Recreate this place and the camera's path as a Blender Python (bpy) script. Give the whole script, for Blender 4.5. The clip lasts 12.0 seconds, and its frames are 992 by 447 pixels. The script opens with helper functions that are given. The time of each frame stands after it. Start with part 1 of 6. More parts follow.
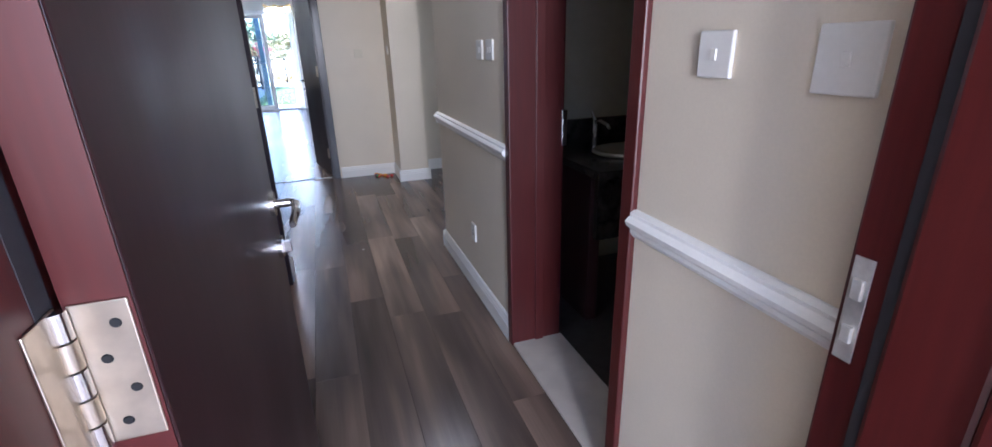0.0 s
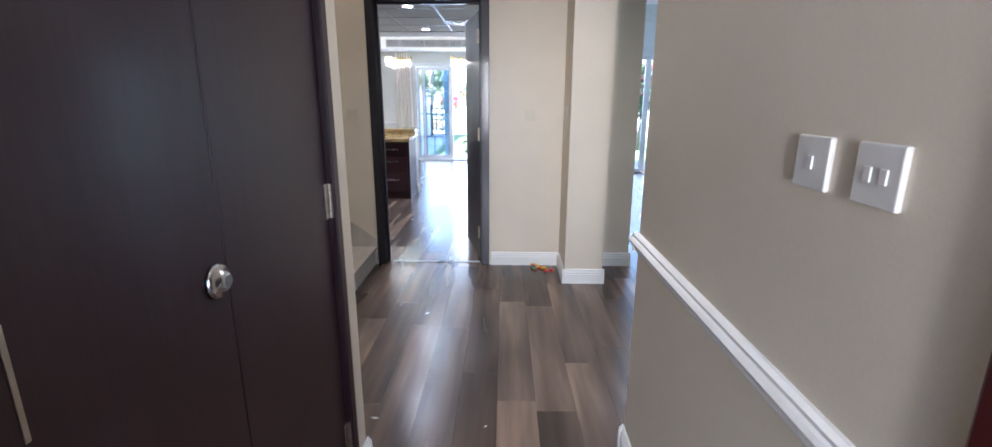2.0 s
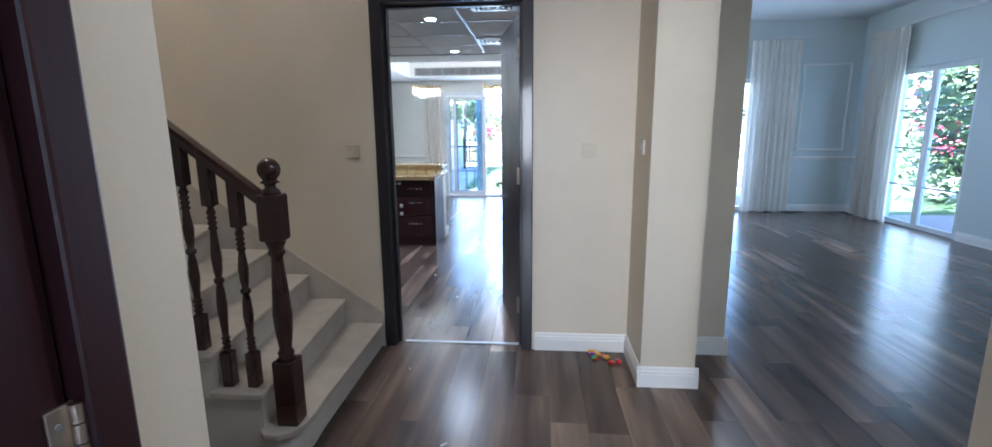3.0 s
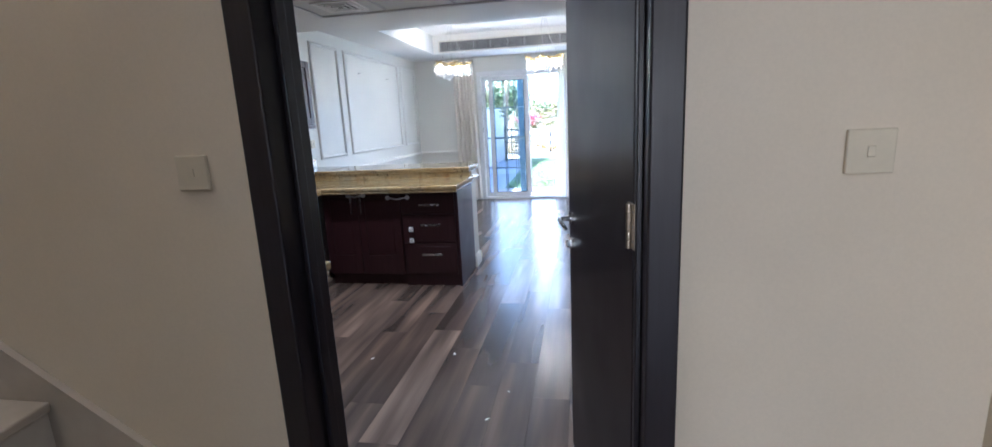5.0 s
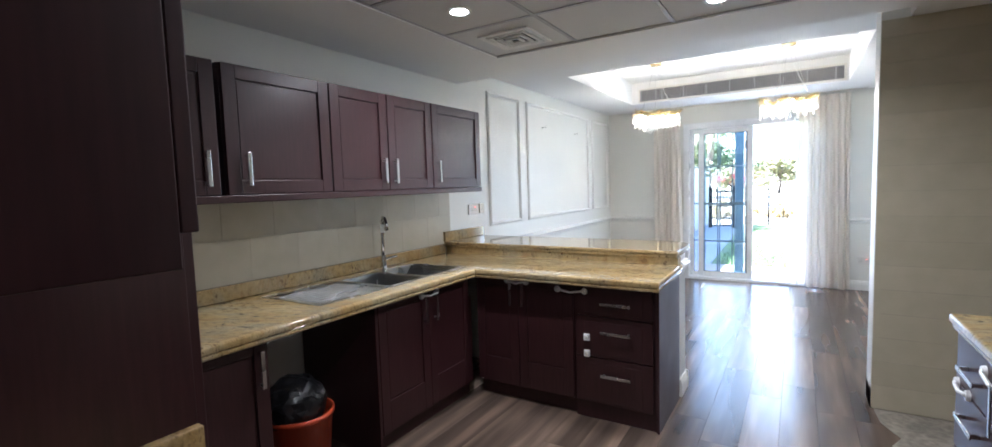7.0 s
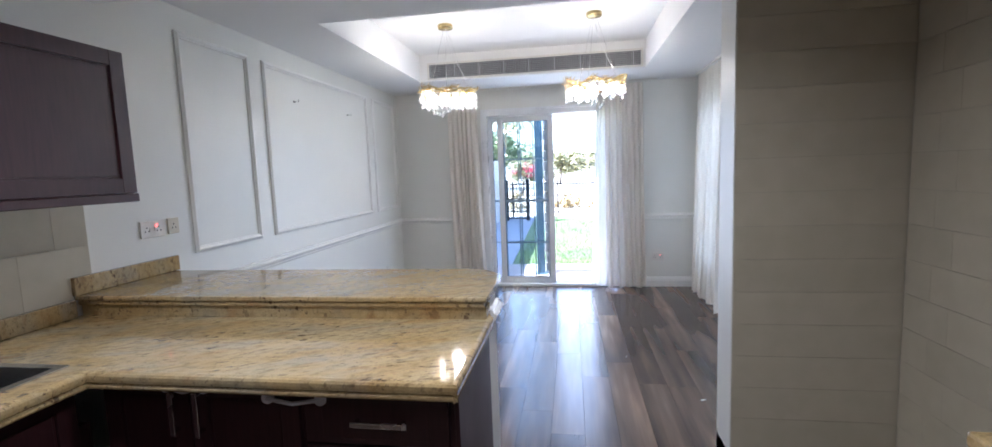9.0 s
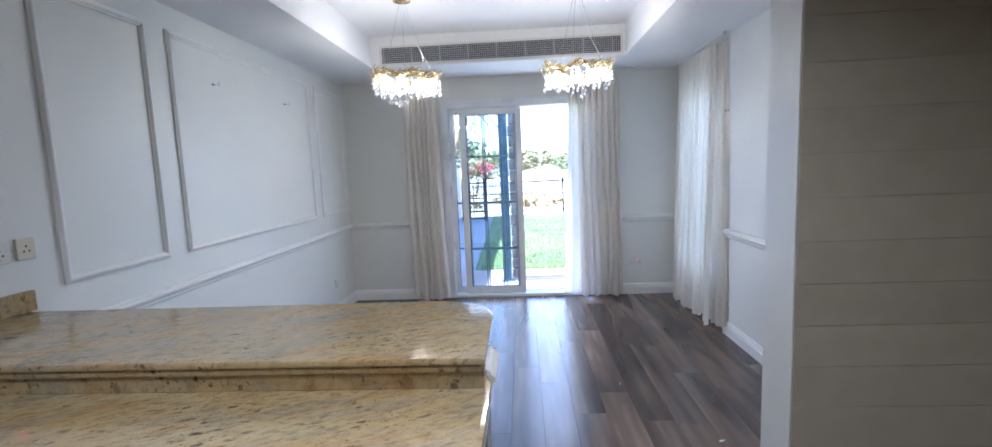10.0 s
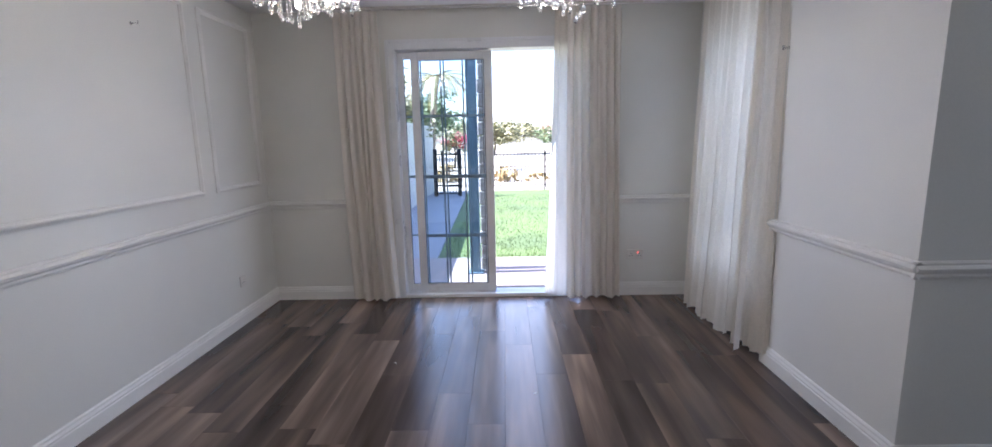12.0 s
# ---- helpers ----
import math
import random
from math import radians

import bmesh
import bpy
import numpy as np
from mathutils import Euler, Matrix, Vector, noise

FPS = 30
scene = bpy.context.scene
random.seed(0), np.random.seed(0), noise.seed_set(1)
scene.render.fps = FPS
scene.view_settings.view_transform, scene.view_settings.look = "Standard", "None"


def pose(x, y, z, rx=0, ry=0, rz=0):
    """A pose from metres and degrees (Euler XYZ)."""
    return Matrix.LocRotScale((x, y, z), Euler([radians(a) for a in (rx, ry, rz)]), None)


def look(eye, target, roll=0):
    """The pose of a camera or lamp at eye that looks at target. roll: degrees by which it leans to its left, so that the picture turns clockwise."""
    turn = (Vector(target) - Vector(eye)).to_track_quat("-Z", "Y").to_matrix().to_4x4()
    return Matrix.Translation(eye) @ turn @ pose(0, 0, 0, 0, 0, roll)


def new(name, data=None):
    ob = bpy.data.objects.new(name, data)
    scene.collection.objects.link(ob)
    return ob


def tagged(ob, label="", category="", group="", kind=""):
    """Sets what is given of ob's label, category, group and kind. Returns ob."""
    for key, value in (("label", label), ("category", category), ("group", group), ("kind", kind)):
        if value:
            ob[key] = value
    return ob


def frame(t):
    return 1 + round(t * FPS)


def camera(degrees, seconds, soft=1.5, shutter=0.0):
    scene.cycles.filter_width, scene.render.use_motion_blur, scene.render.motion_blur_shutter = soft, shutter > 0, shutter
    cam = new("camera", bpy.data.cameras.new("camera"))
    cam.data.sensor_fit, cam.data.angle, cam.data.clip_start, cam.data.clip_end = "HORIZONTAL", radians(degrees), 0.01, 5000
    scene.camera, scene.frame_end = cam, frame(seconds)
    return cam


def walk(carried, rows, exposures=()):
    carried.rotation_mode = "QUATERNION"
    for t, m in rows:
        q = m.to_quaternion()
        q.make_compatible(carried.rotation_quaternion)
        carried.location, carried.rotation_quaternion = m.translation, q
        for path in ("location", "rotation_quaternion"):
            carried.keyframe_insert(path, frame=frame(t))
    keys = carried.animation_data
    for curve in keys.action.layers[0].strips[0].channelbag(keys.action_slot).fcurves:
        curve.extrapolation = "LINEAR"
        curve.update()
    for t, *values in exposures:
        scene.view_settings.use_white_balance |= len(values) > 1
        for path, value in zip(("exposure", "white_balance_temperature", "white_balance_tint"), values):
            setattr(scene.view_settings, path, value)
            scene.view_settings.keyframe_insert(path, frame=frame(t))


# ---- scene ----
cam = camera(91.0, 12.0)
EXPOSURES = [(0, 2.95, 4900, 18), (0.5, 3.0, 5450, 16), (1, 3.45, 4800, 13), (1.6, 3.5, 5150, 15), (2, 3.5, 5050, 15), (2.5, 3.4, 4750, 11), (3.0, 3.3, 4800, 11), (3.5, 3.3, 5350, 15), (5.5, 2.95, 4950, 14), (6.5, 3.25, 5250, 12), (7.5, 3.3, 5500, 16), (9.5, 2.55, 5200, 18), (10, 2.5, 5100, 17), (11, 2.35, 5350, 20), (12, 2.1, 5600, 23)]
PATH = [
    (0, (0.162, 0.309, 1.361), (0.768, 2.087, 0.676), -1.5),
    (0.5, (0.221, 0.561, 1.383), (0.613, 2.41, 0.729), 2.0),
    (1, (0.333, 0.891, 1.405), (0.493, 2.815, 0.882), -0.6),
    (1.5, (0.397, 1.312, 1.415), (0.382, 3.245, 0.9), -0.6),
    (2, (0.374, 1.78, 1.443), (0.344, 3.718, 0.949), 0.2),
    (2.5, (0.382, 2.367, 1.438), (0.267, 4.303, 0.952), -0.9),
    (3, (0.278, 2.881, 1.443), (0.111, 4.839, 1.068), -0.5),
    (3.5, (0.224, 3.338, 1.421), (-0.048, 5.282, 1.042), 0.7),
    (3.7, (0.196, 3.534, 1.45), (-0.144, 5.468, 1.071), 0.7),
    (5.3, (-0.02, 5.125, 1.389), (-0.371, 7.05, 0.974), -3.2),
    (5.5, (-0.072, 5.259, 1.378), (-0.471, 7.179, 0.985), -2.7),
    (6, (-0.15, 5.624, 1.415), (-0.837, 7.482, 1.137), -3.2),
    (6.5, (-0.235, 5.9, 1.447), (-1.145, 7.671, 1.251), -2.5),
    (7, (-0.342, 6.077, 1.462), (-1.392, 7.772, 1.306), -1.8),
    (7.5, (-0.403, 6.389, 1.466), (-1.356, 8.139, 1.294), -3.0),
    (7.7, (-0.427, 6.524, 1.469), (-1.263, 8.331, 1.288), -2.9),
    (9.3, (-0.703, 7.675, 1.494), (-0.97, 9.645, 1.276), -2.1),
    (9.5, (-0.744, 7.784, 1.483), (-0.989, 9.757, 1.261), -2.1),
    (10, (-0.87, 8.082, 1.503), (-0.984, 10.066, 1.274), -2.3),
    (10.5, (-0.853, 8.348, 1.456), (-0.919, 10.333, 1.219), -2.2),
    (11, (-0.792, 8.669, 1.468), (-0.831, 10.652, 1.211), -2.2),
    (11.5, (-0.78, 9.009, 1.434), (-0.81, 10.989, 1.155), -0.9),
    (12, (-0.77, 9.348, 1.413), (-0.81, 11.319, 1.075), -1.2),
]
walk(cam, [(t, look(eye, target, roll)) for t, eye, target, roll in PATH], EXPOSURES)

# ---- world, sun, window light ----
world = bpy.data.worlds.new("sky")
scene.world = world
world.use_nodes = True
wn = world.node_tree.nodes
sky = wn.new("ShaderNodeTexSky")
sky.sky_type = "NISHITA"
sky.sun_disc = False
SUN_ELEV, SUN_AZ = 52.0, 268.0
sky.sun_elevation = radians(SUN_ELEV)
sky.sun_rotation = radians(SUN_AZ)
sky.air_density, sky.dust_density = 1.0, 1.5
wn["Background"].inputs["Strength"].default_value = 0.15
world.node_tree.links.new(sky.outputs[0], wn["Background"].inputs["Color"])

sun_data = bpy.data.lights.new("sun", "SUN")
sun_data.energy, sun_data.angle, sun_data.color = 5.0, radians(0.5), (1.0, 0.95, 0.88)
sun = new("sun", sun_data)
sx, sy = math.sin(radians(SUN_AZ)), math.cos(radians(SUN_AZ))
sun.matrix_world = look((0, 0, 30), (-sx * 30, -sy * 30, 30 - 30 * math.tan(radians(SUN_ELEV))))


def window_light(name, at, to, w, h, power, color=(0.86, 0.93, 1.0)):
    d = bpy.data.lights.new(name, "AREA")
    d.shape, d.size, d.size_y, d.energy, d.color = "RECTANGLE", w, h, power, color
    ob = new(name, d)
    ob.matrix_world = look(at, to)
    return ob


def lamp_light(name, at, power, radius=0.05, color=(1.0, 0.93, 0.82), beam=180):
    d = bpy.data.lights.new(name, "AREA")
    d.shape, d.size, d.energy, d.color = "DISK", radius * 2, power, color
    d.spread = radians(beam)
    ob = new(name, d)
    ob.matrix_world = look(at, (at[0], at[1], at[2] - 1))
    return ob


def bulb_light(name, at, power, radius=0.04, color=(1.0, 0.86, 0.66)):
    d = bpy.data.lights.new(name, "POINT")
    d.energy, d.shadow_soft_size, d.color = power, radius, color
    ob = new(name, d)
    ob.location = at
    return ob


window_light("open_door_daylight", (-0.59, 13.60, 1.12), (-0.59, 10, 0.9), 0.52, 2.1, 2.3, (0.90, 0.95, 1.0))
window_light("glazed_door_daylight", (-1.22, 13.60, 1.12), (-1.22, 10, 0.9), 0.62, 2.1, 1.45, (0.74, 0.87, 1.0))
window_light("dining_window_daylight", (1.044, 12.825, 1.30), (-3, 12.825, 1.3), 0.86, 1.68, 2.0)
window_light("living_side_daylight", (5.64, 10.12, 1.15), (0, 10.12, 1.0), 1.1, 2.1, 1.95, (0.80, 0.92, 1.0))
window_light("living_back_daylight", (3.2, 11.79, 1.15), (3.2, 6, 1.0), 1.4, 2.1, 1.95, (0.80, 0.92, 1.0))
window_light("entry_daylight", (0.0, -2.35, 1.55), (0.42, 2, 1.1), 0.4, 1.6, 19.0, (1.0, 0.87, 0.70))
# Unseen lamp standing in for the light that falls from upstairs.
lamp_light("unseen_stair_light", (-1.75, 5.15, 5.185), 4.0, 0.06, (1.0, 0.80, 0.56))
for dx, dy in ((-1.84, 8.20), (-0.70, 8.83), (-0.62, 7.14)):
    lamp_light("kitchen_downlight", (dx, dy, 2.352), 2.1 if dy > 8 else 0.9, beam=150)
for cx in (-1.715, -0.435):
    bulb_light("chandelier_bulbs", (cx, 11.81, 2.13), 2.6, 0.022)
lamp_light("living_downlight", (2.69, 8.84, 3.185), 1.6)
# Unseen ceiling lamps, added to brighten hall and corridor; positions assumed.
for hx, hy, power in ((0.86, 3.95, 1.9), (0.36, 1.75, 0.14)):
    lamp_light("added_hall_light", (hx, hy, 2.735), power, 0.05, (1.0, 0.86, 0.68), 150)

# ---- materials ----
MATS = {}


def nodes_of(name):
    m = bpy.data.materials.new(name)
    m.use_nodes = True
    return m, m.node_tree.nodes, m.node_tree.links, m.node_tree.nodes["Principled BSDF"]


def rgb(c):
    return (c[0], c[1], c[2], 1.0)


def noise_at(ns, ln, scale, stretch=(1, 1, 1), detail=4.0, coords=None):
    """Noise in metres, stretched along the axes."""
    geo = ns.new("ShaderNodeNewGeometry") if coords is None else None
    mp = ns.new("ShaderNodeMapping")
    mp.inputs["Scale"].default_value = stretch
    ln.new(geo.outputs["Position"] if geo else coords, mp.inputs["Vector"])
    tex = ns.new("ShaderNodeTexNoise")
    tex.inputs["Scale"].default_value = scale
    tex.inputs["Detail"].default_value = detail
    ln.new(mp.outputs[0], tex.inputs["Vector"])
    return tex.outputs["Fac"]


def ramp(ns, ln, fac, stops):
    r = ns.new("ShaderNodeValToRGB")
    els = r.color_ramp.elements
    while len(els) < len(stops):
        els.new(0.5)
    for e, (p, c) in zip(els, stops):
        e.position, e.color = p, rgb(c)
    ln.new(fac, r.inputs[0])
    return r.outputs[0]


def blend(ns, ln, a, b, fac, mode="MIX"):
    mx = ns.new("ShaderNodeMix")
    mx.data_type, mx.blend_type = "RGBA", mode
    for sock, v in ((mx.inputs[6], a), (mx.inputs[7], b), (mx.inputs[0], fac)):
        if hasattr(v, "is_output"):
            ln.new(v, sock)
        else:
            sock.default_value = v if isinstance(v, float) else rgb(v)
    return mx.outputs[2]


def bumped(ns, ln, bsdf, height, strength, distance=0.002):
    b = ns.new("ShaderNodeBump")
    b.inputs["Strength"].default_value, b.inputs["Distance"].default_value = strength, distance
    ln.new(height, b.inputs["Height"])
    ln.new(b.outputs[0], bsdf.inputs["Normal"])


def plain(name, base, rough=0.5, metal=0.0, vary=0.06, fine=60.0, coarse=2.0, stain=0.05, bump=0.1, stretch=(1, 1, 1), coat=0.0):
    """A surface with fine grain and broad unevenness in tone and gloss."""
    m, ns, ln, b = nodes_of(name)
    n1, n2 = noise_at(ns, ln, fine, stretch), noise_at(ns, ln, coarse, (1, 1, 1), 3.0)
    lo, hi = [c * (1 - vary) for c in base], [min(1, c * (1 + vary)) for c in base]
    col = ramp(ns, ln, n1, [(0.3, lo), (0.7, hi)])
    worn = ramp(ns, ln, n2, [(0.35, [1 - stain] * 3), (0.65, (1, 1, 1))])
    ln.new(blend(ns, ln, col, worn, 1.0, "MULTIPLY"), b.inputs["Base Color"])
    rr = ramp(ns, ln, n2, [(0.3, [max(0.02, rough * 0.85)] * 3), (0.7, [min(1, rough * 1.15)] * 3)])
    ln.new(rr, b.inputs["Roughness"])
    b.inputs["Metallic"].default_value = metal
    b.inputs["Coat Weight"].default_value = coat
    b.inputs["Coat Roughness"].default_value = 0.1
    if bump:
        bumped(ns, ln, b, n1, bump)
    MATS[name] = m
    return m


wall_cream = plain("wall_cream_paint", (0.71, 0.63, 0.495), 0.45, vary=0.02, fine=150, coarse=1.4, stain=0.09, bump=0.06)
wall_white = plain("wall_white_paint", (0.74, 0.735, 0.685), 0.42, vary=0.02, fine=150, coarse=1.1, stain=0.05, bump=0.06)
wall_living = plain("wall_living_paint", (0.62, 0.67, 0.66), 0.5, vary=0.02, fine=150, coarse=1.2, stain=0.04, bump=0.06)
trim_white = plain("trim_white_gloss", (0.80, 0.79, 0.75), 0.42, vary=0.02, fine=90, coarse=3, stain=0.03, bump=0.0)
ceiling_white = plain("ceiling_white", (0.80, 0.80, 0.79), 0.7, vary=0.015, fine=120, coarse=0.8, stain=0.03, bump=0.04)
ceiling_tile = plain("ceiling_tile", (0.62, 0.62, 0.61), 0.8, vary=0.06, fine=220, coarse=2, stain=0.04, bump=0.2)
cabinet_wood = plain("cabinet_mahogany", (0.034, 0.0112, 0.0128), 0.38, vary=0.22, fine=14, coarse=3, stain=0.12, bump=0.04, stretch=(6, 6, 0.5), coat=0.12)
red_wood = plain("mahogany_frame", (0.064, 0.0082, 0.0072), 0.42, vary=0.12, fine=14, coarse=3, stain=0.15, bump=0.05, stretch=(7, 7, 0.4), coat=0.12)
door_wood = plain("door_dark_veneer", (0.028, 0.0085, 0.0105), 0.38, vary=0.2, fine=12, coarse=2, stain=0.12, bump=0.04, stretch=(7, 7, 0.35), coat=0.05)
black_wood = plain("kitchen_door_stain", (0.016, 0.013, 0.017), 0.42, vary=0.22, fine=12, coarse=2, stain=0.12, bump=0.05, stretch=(8, 8, 0.35), coat=0.2)
rail_wood = plain("banister_wood", (0.032, 0.011, 0.008), 0.28, vary=0.25, fine=18, coarse=4, stain=0.12, bump=0.05, stretch=(3, 3, 1), coat=0.4)
steel = plain("stainless_steel", (0.62, 0.62, 0.62), 0.26, 1.0, vary=0.05, fine=90, coarse=4, stain=0.05, bump=0.03, stretch=(1, 14, 1))
chrome = plain("chrome", (0.72, 0.71, 0.69), 0.18, 1.0, vary=0.03, fine=60, coarse=8, stain=0.06, bump=0.0)
brass = plain("gold_plate", (0.85, 0.66, 0.33), 0.25, 1.0, vary=0.05, fine=60, coarse=8, stain=0.06, bump=0.0)
plastic_white = plain("white_plastic", (0.70, 0.68, 0.63), 0.35, vary=0.02, fine=80, coarse=8, stain=0.04, bump=0.0)
plastic_cream = plain("aged_plastic", (0.66, 0.60, 0.46), 0.4, vary=0.02, fine=80, coarse=8, stain=0.05, bump=0.0)
plastic_clear = plain("milky_plastic", (0.82, 0.82, 0.82), 0.3, vary=0.02, fine=80, coarse=8, stain=0.04, bump=0.0)
upvc = plain("white_upvc", (0.78, 0.79, 0.80), 0.3, vary=0.015, fine=60, coarse=4, stain=0.04, bump=0.02)
bar_grey = plain("grey_glazing_bar", (0.26, 0.33, 0.38), 0.4, 0.3, vary=0.04, fine=60, coarse=5, stain=0.04, bump=0.0)
gasket = plain("dark_gasket", (0.03, 0.03, 0.035), 0.6, vary=0.05, fine=60, coarse=5, stain=0.05, bump=0.0)
hinge_metal = plain("brushed_hinge", (0.60, 0.53, 0.43), 0.35, 1.0, vary=0.08, fine=60, coarse=14, stain=0.15, bump=0.03)
grille_metal = plain("grille_aluminium", (0.42, 0.42, 0.43), 0.45, 0.6, vary=0.05, fine=60, coarse=5, stain=0.05, bump=0.0)
dark_void = plain("duct_black", (0.02, 0.02, 0.022), 0.8, vary=0.1, fine=30, coarse=4, stain=0.1, bump=0.0)
marble = plain("stair_marble", (0.50, 0.455, 0.39), 0.32, vary=0.10, fine=9, coarse=1.6, stain=0.16, bump=0.03)
riser_white = plain("riser_stone", (0.56, 0.53, 0.48), 0.4, vary=0.06, fine=11, coarse=2, stain=0.12, bump=0.03)
worn_steel = plain("worn_steel", (0.60, 0.58, 0.54), 0.5, 0.7, vary=0.1, fine=60, coarse=20, stain=0.2, bump=0.05)
pier_stone = plain("rough_pier", (0.40, 0.37, 0.34), 0.9, vary=0.35, fine=16, coarse=3, stain=0.25, bump=1.0)
bin_red = plain("red_bin_plastic", (0.50, 0.07, 0.025), 0.4, vary=0.05, fine=40, coarse=5, stain=0.1, bump=0.02)
bag_black = plain("black_bin_bag", (0.012, 0.012, 0.014), 0.3, vary=0.15, fine=40, coarse=12, stain=0.1, bump=0.4)
concrete = plain("bare_screed", (0.28, 0.25, 0.21), 0.85, vary=0.25, fine=30, coarse=5, stain=0.35, bump=0.6)
paving = plain("patio_paving", (0.34, 0.29, 0.27), 0.8, vary=0.1, fine=30, coarse=2, stain=0.12, bump=0.3)
path_grey = plain("concrete_path", (0.33, 0.33, 0.34), 0.85, vary=0.08, fine=40, coarse=1.2, stain=0.12, bump=0.3)
earth = plain("sandy_ground", (0.55, 0.49, 0.38), 0.95, vary=0.2, fine=8, coarse=0.2, stain=0.3, bump=0.4)
iron = plain("black_iron", (0.012, 0.013, 0.015), 0.5, 0.4, vary=0.1, fine=40, coarse=4, stain=0.1, bump=0.05)
post_teal = plain("painted_steel_post", (0.12, 0.20, 0.26), 0.45, 0.2, vary=0.06, fine=40, coarse=4, stain=0.08, bump=0.03)
bark = plain("bark", (0.17, 0.135, 0.10), 0.9, vary=0.35, fine=22, coarse=4, stain=0.3, bump=1.0, stretch=(1, 1, 0.4))
render_wall = plain("garden_wall_render", (0.62, 0.58, 0.52), 0.85, vary=0.05, fine=40, coarse=0.7, stain=0.12, bump=0.3)
leaf_green = plain("leaf_green", (0.11, 0.16, 0.055), 0.55, vary=0.4, fine=5, coarse=1.5, stain=0.3, bump=0.0)
leaf_olive = plain("leaf_olive", (0.26, 0.25, 0.11), 0.55, vary=0.4, fine=5, coarse=1.5, stain=0.3, bump=0.0)
petal_pink = plain("petal_pink", (0.55, 0.05, 0.09), 0.6, vary=0.25, fine=8, coarse=2, stain=0.2, bump=0.0)
hedge_gold = plain("dry_hedge", (0.46, 0.34, 0.14), 0.7, vary=0.35, fine=6, coarse=1.5, stain=0.25, bump=0.0)
grass_mat = plain("lawn_grass", (0.12, 0.18, 0.055), 0.8, vary=0.45, fine=45, coarse=1.2, stain=0.3, bump=0.8)
wc_granite = plain("dark_granite", (0.035, 0.032, 0.028), 0.15, vary=0.6, fine=24, coarse=6, stain=0.4, bump=0.0)
wc_tile = plain("washroom_tile", (0.40, 0.36, 0.27), 0.35, vary=0.04, fine=20, coarse=2, stain=0.08, bump=0.02)
wc_floor = plain("washroom_floor", (0.06, 0.055, 0.05), 0.4, vary=0.2, fine=20, coarse=2, stain=0.2, bump=0.03)
porcelain = plain("cream_ceramic", (0.42, 0.38, 0.29), 0.22, vary=0.01, fine=40, coarse=4, stain=0.02, bump=0.0)
toy_red = plain("red_wrapper", (0.55, 0.03, 0.02), 0.3, vary=0.1, fine=40, coarse=20, stain=0.1, bump=0.1)
toy_yellow = plain("yellow_wrapper", (0.75, 0.40, 0.03), 0.3, vary=0.1, fine=40, coarse=20, stain=0.1, bump=0.1)
toy_green = plain("green_wrapper", (0.06, 0.35, 0.10), 0.3, vary=0.1, fine=40, coarse=20, stain=0.1, bump=0.1)
toy_purple = plain("purple_wrapper", (0.20, 0.05, 0.30), 0.3, vary=0.1, fine=40, coarse=20, stain=0.1, bump=0.1)
paper_scrap = plain("paper_scrap", (0.75, 0.73, 0.68), 0.8, vary=0.05, fine=60, coarse=20, stain=0.1, bump=0.1)


def plank_material(name, joined):
    """Grey-brown laminate: a tone for each plank, streaks along it."""
    m, ns, ln, b = nodes_of(name)
    if joined:
        rnd = ns.new("ShaderNodeNewGeometry").outputs["Random Per Island"]
    else:
        rnd = ns.new("ShaderNodeObjectInfo").outputs["Random"]
    geo = ns.new("ShaderNodeNewGeometry")
    comb = ns.new("ShaderNodeCombineXYZ")
    mul = ns.new("ShaderNodeMath")
    mul.operation = "MULTIPLY"
    mul.inputs[1].default_value = 37.0
    ln.new(rnd, mul.inputs[0])
    ln.new(mul.outputs[0], comb.inputs["X"])
    ln.new(mul.outputs[0], comb.inputs["Y"])
    add = ns.new("ShaderNodeVectorMath")
    ln.new(geo.outputs["Position"], add.inputs[0])
    ln.new(comb.outputs[0], add.inputs[1])
    streak = noise_at(ns, ln, 1.0, (6.5, 0.6, 1), 2.5, add.outputs[0])
    fine = noise_at(ns, ln, 1.0, (130, 4, 1), 3.0, add.outputs[0])
    broad = noise_at(ns, ln, 1.0, (4.5, 0.9, 1), 2.0, add.outputs[0])
    tone = ramp(ns, ln, rnd, [(0.0, (0.080, 0.060, 0.050)), (0.45, (0.112, 0.085, 0.069)), (0.85, (0.150, 0.115, 0.094)), (1.0, (0.195, 0.152, 0.125))])
    dark = ramp(ns, ln, streak, [(0.34, (0.45, 0.43, 0.425)), (0.46, (0.82, 0.79, 0.78)), (0.55, (1.12, 1.08, 1.04)), (0.67, (2.0, 1.88, 1.75))])
    c1 = blend(ns, ln, tone, dark, 0.9, "MULTIPLY")
    c2 = blend(ns, ln, c1, ramp(ns, ln, broad, [(0.3, (0.62, 0.60, 0.60)), (0.7, (1.3, 1.26, 1.2))]), 0.8, "MULTIPLY")
    c3 = blend(ns, ln, c2, ramp(ns, ln, fine, [(0.3, (0.85, 0.85, 0.85)), (0.7, (1.08, 1.08, 1.08))]), 0.5, "MULTIPLY")
    ln.new(c3, b.inputs["Base Color"])
    ln.new(ramp(ns, ln, broad, [(0.3, (0.27,) * 3), (0.7, (0.20,) * 3)]), b.inputs["Roughness"])
    b.inputs["Specular IOR Level"].default_value = 0.42
    bumped(ns, ln, b, fine, 0.06, 0.001)
    return m


plank_mat, plank_joined_mat = plank_material("laminate_plank", False), plank_material("laminate_plank_far", True)


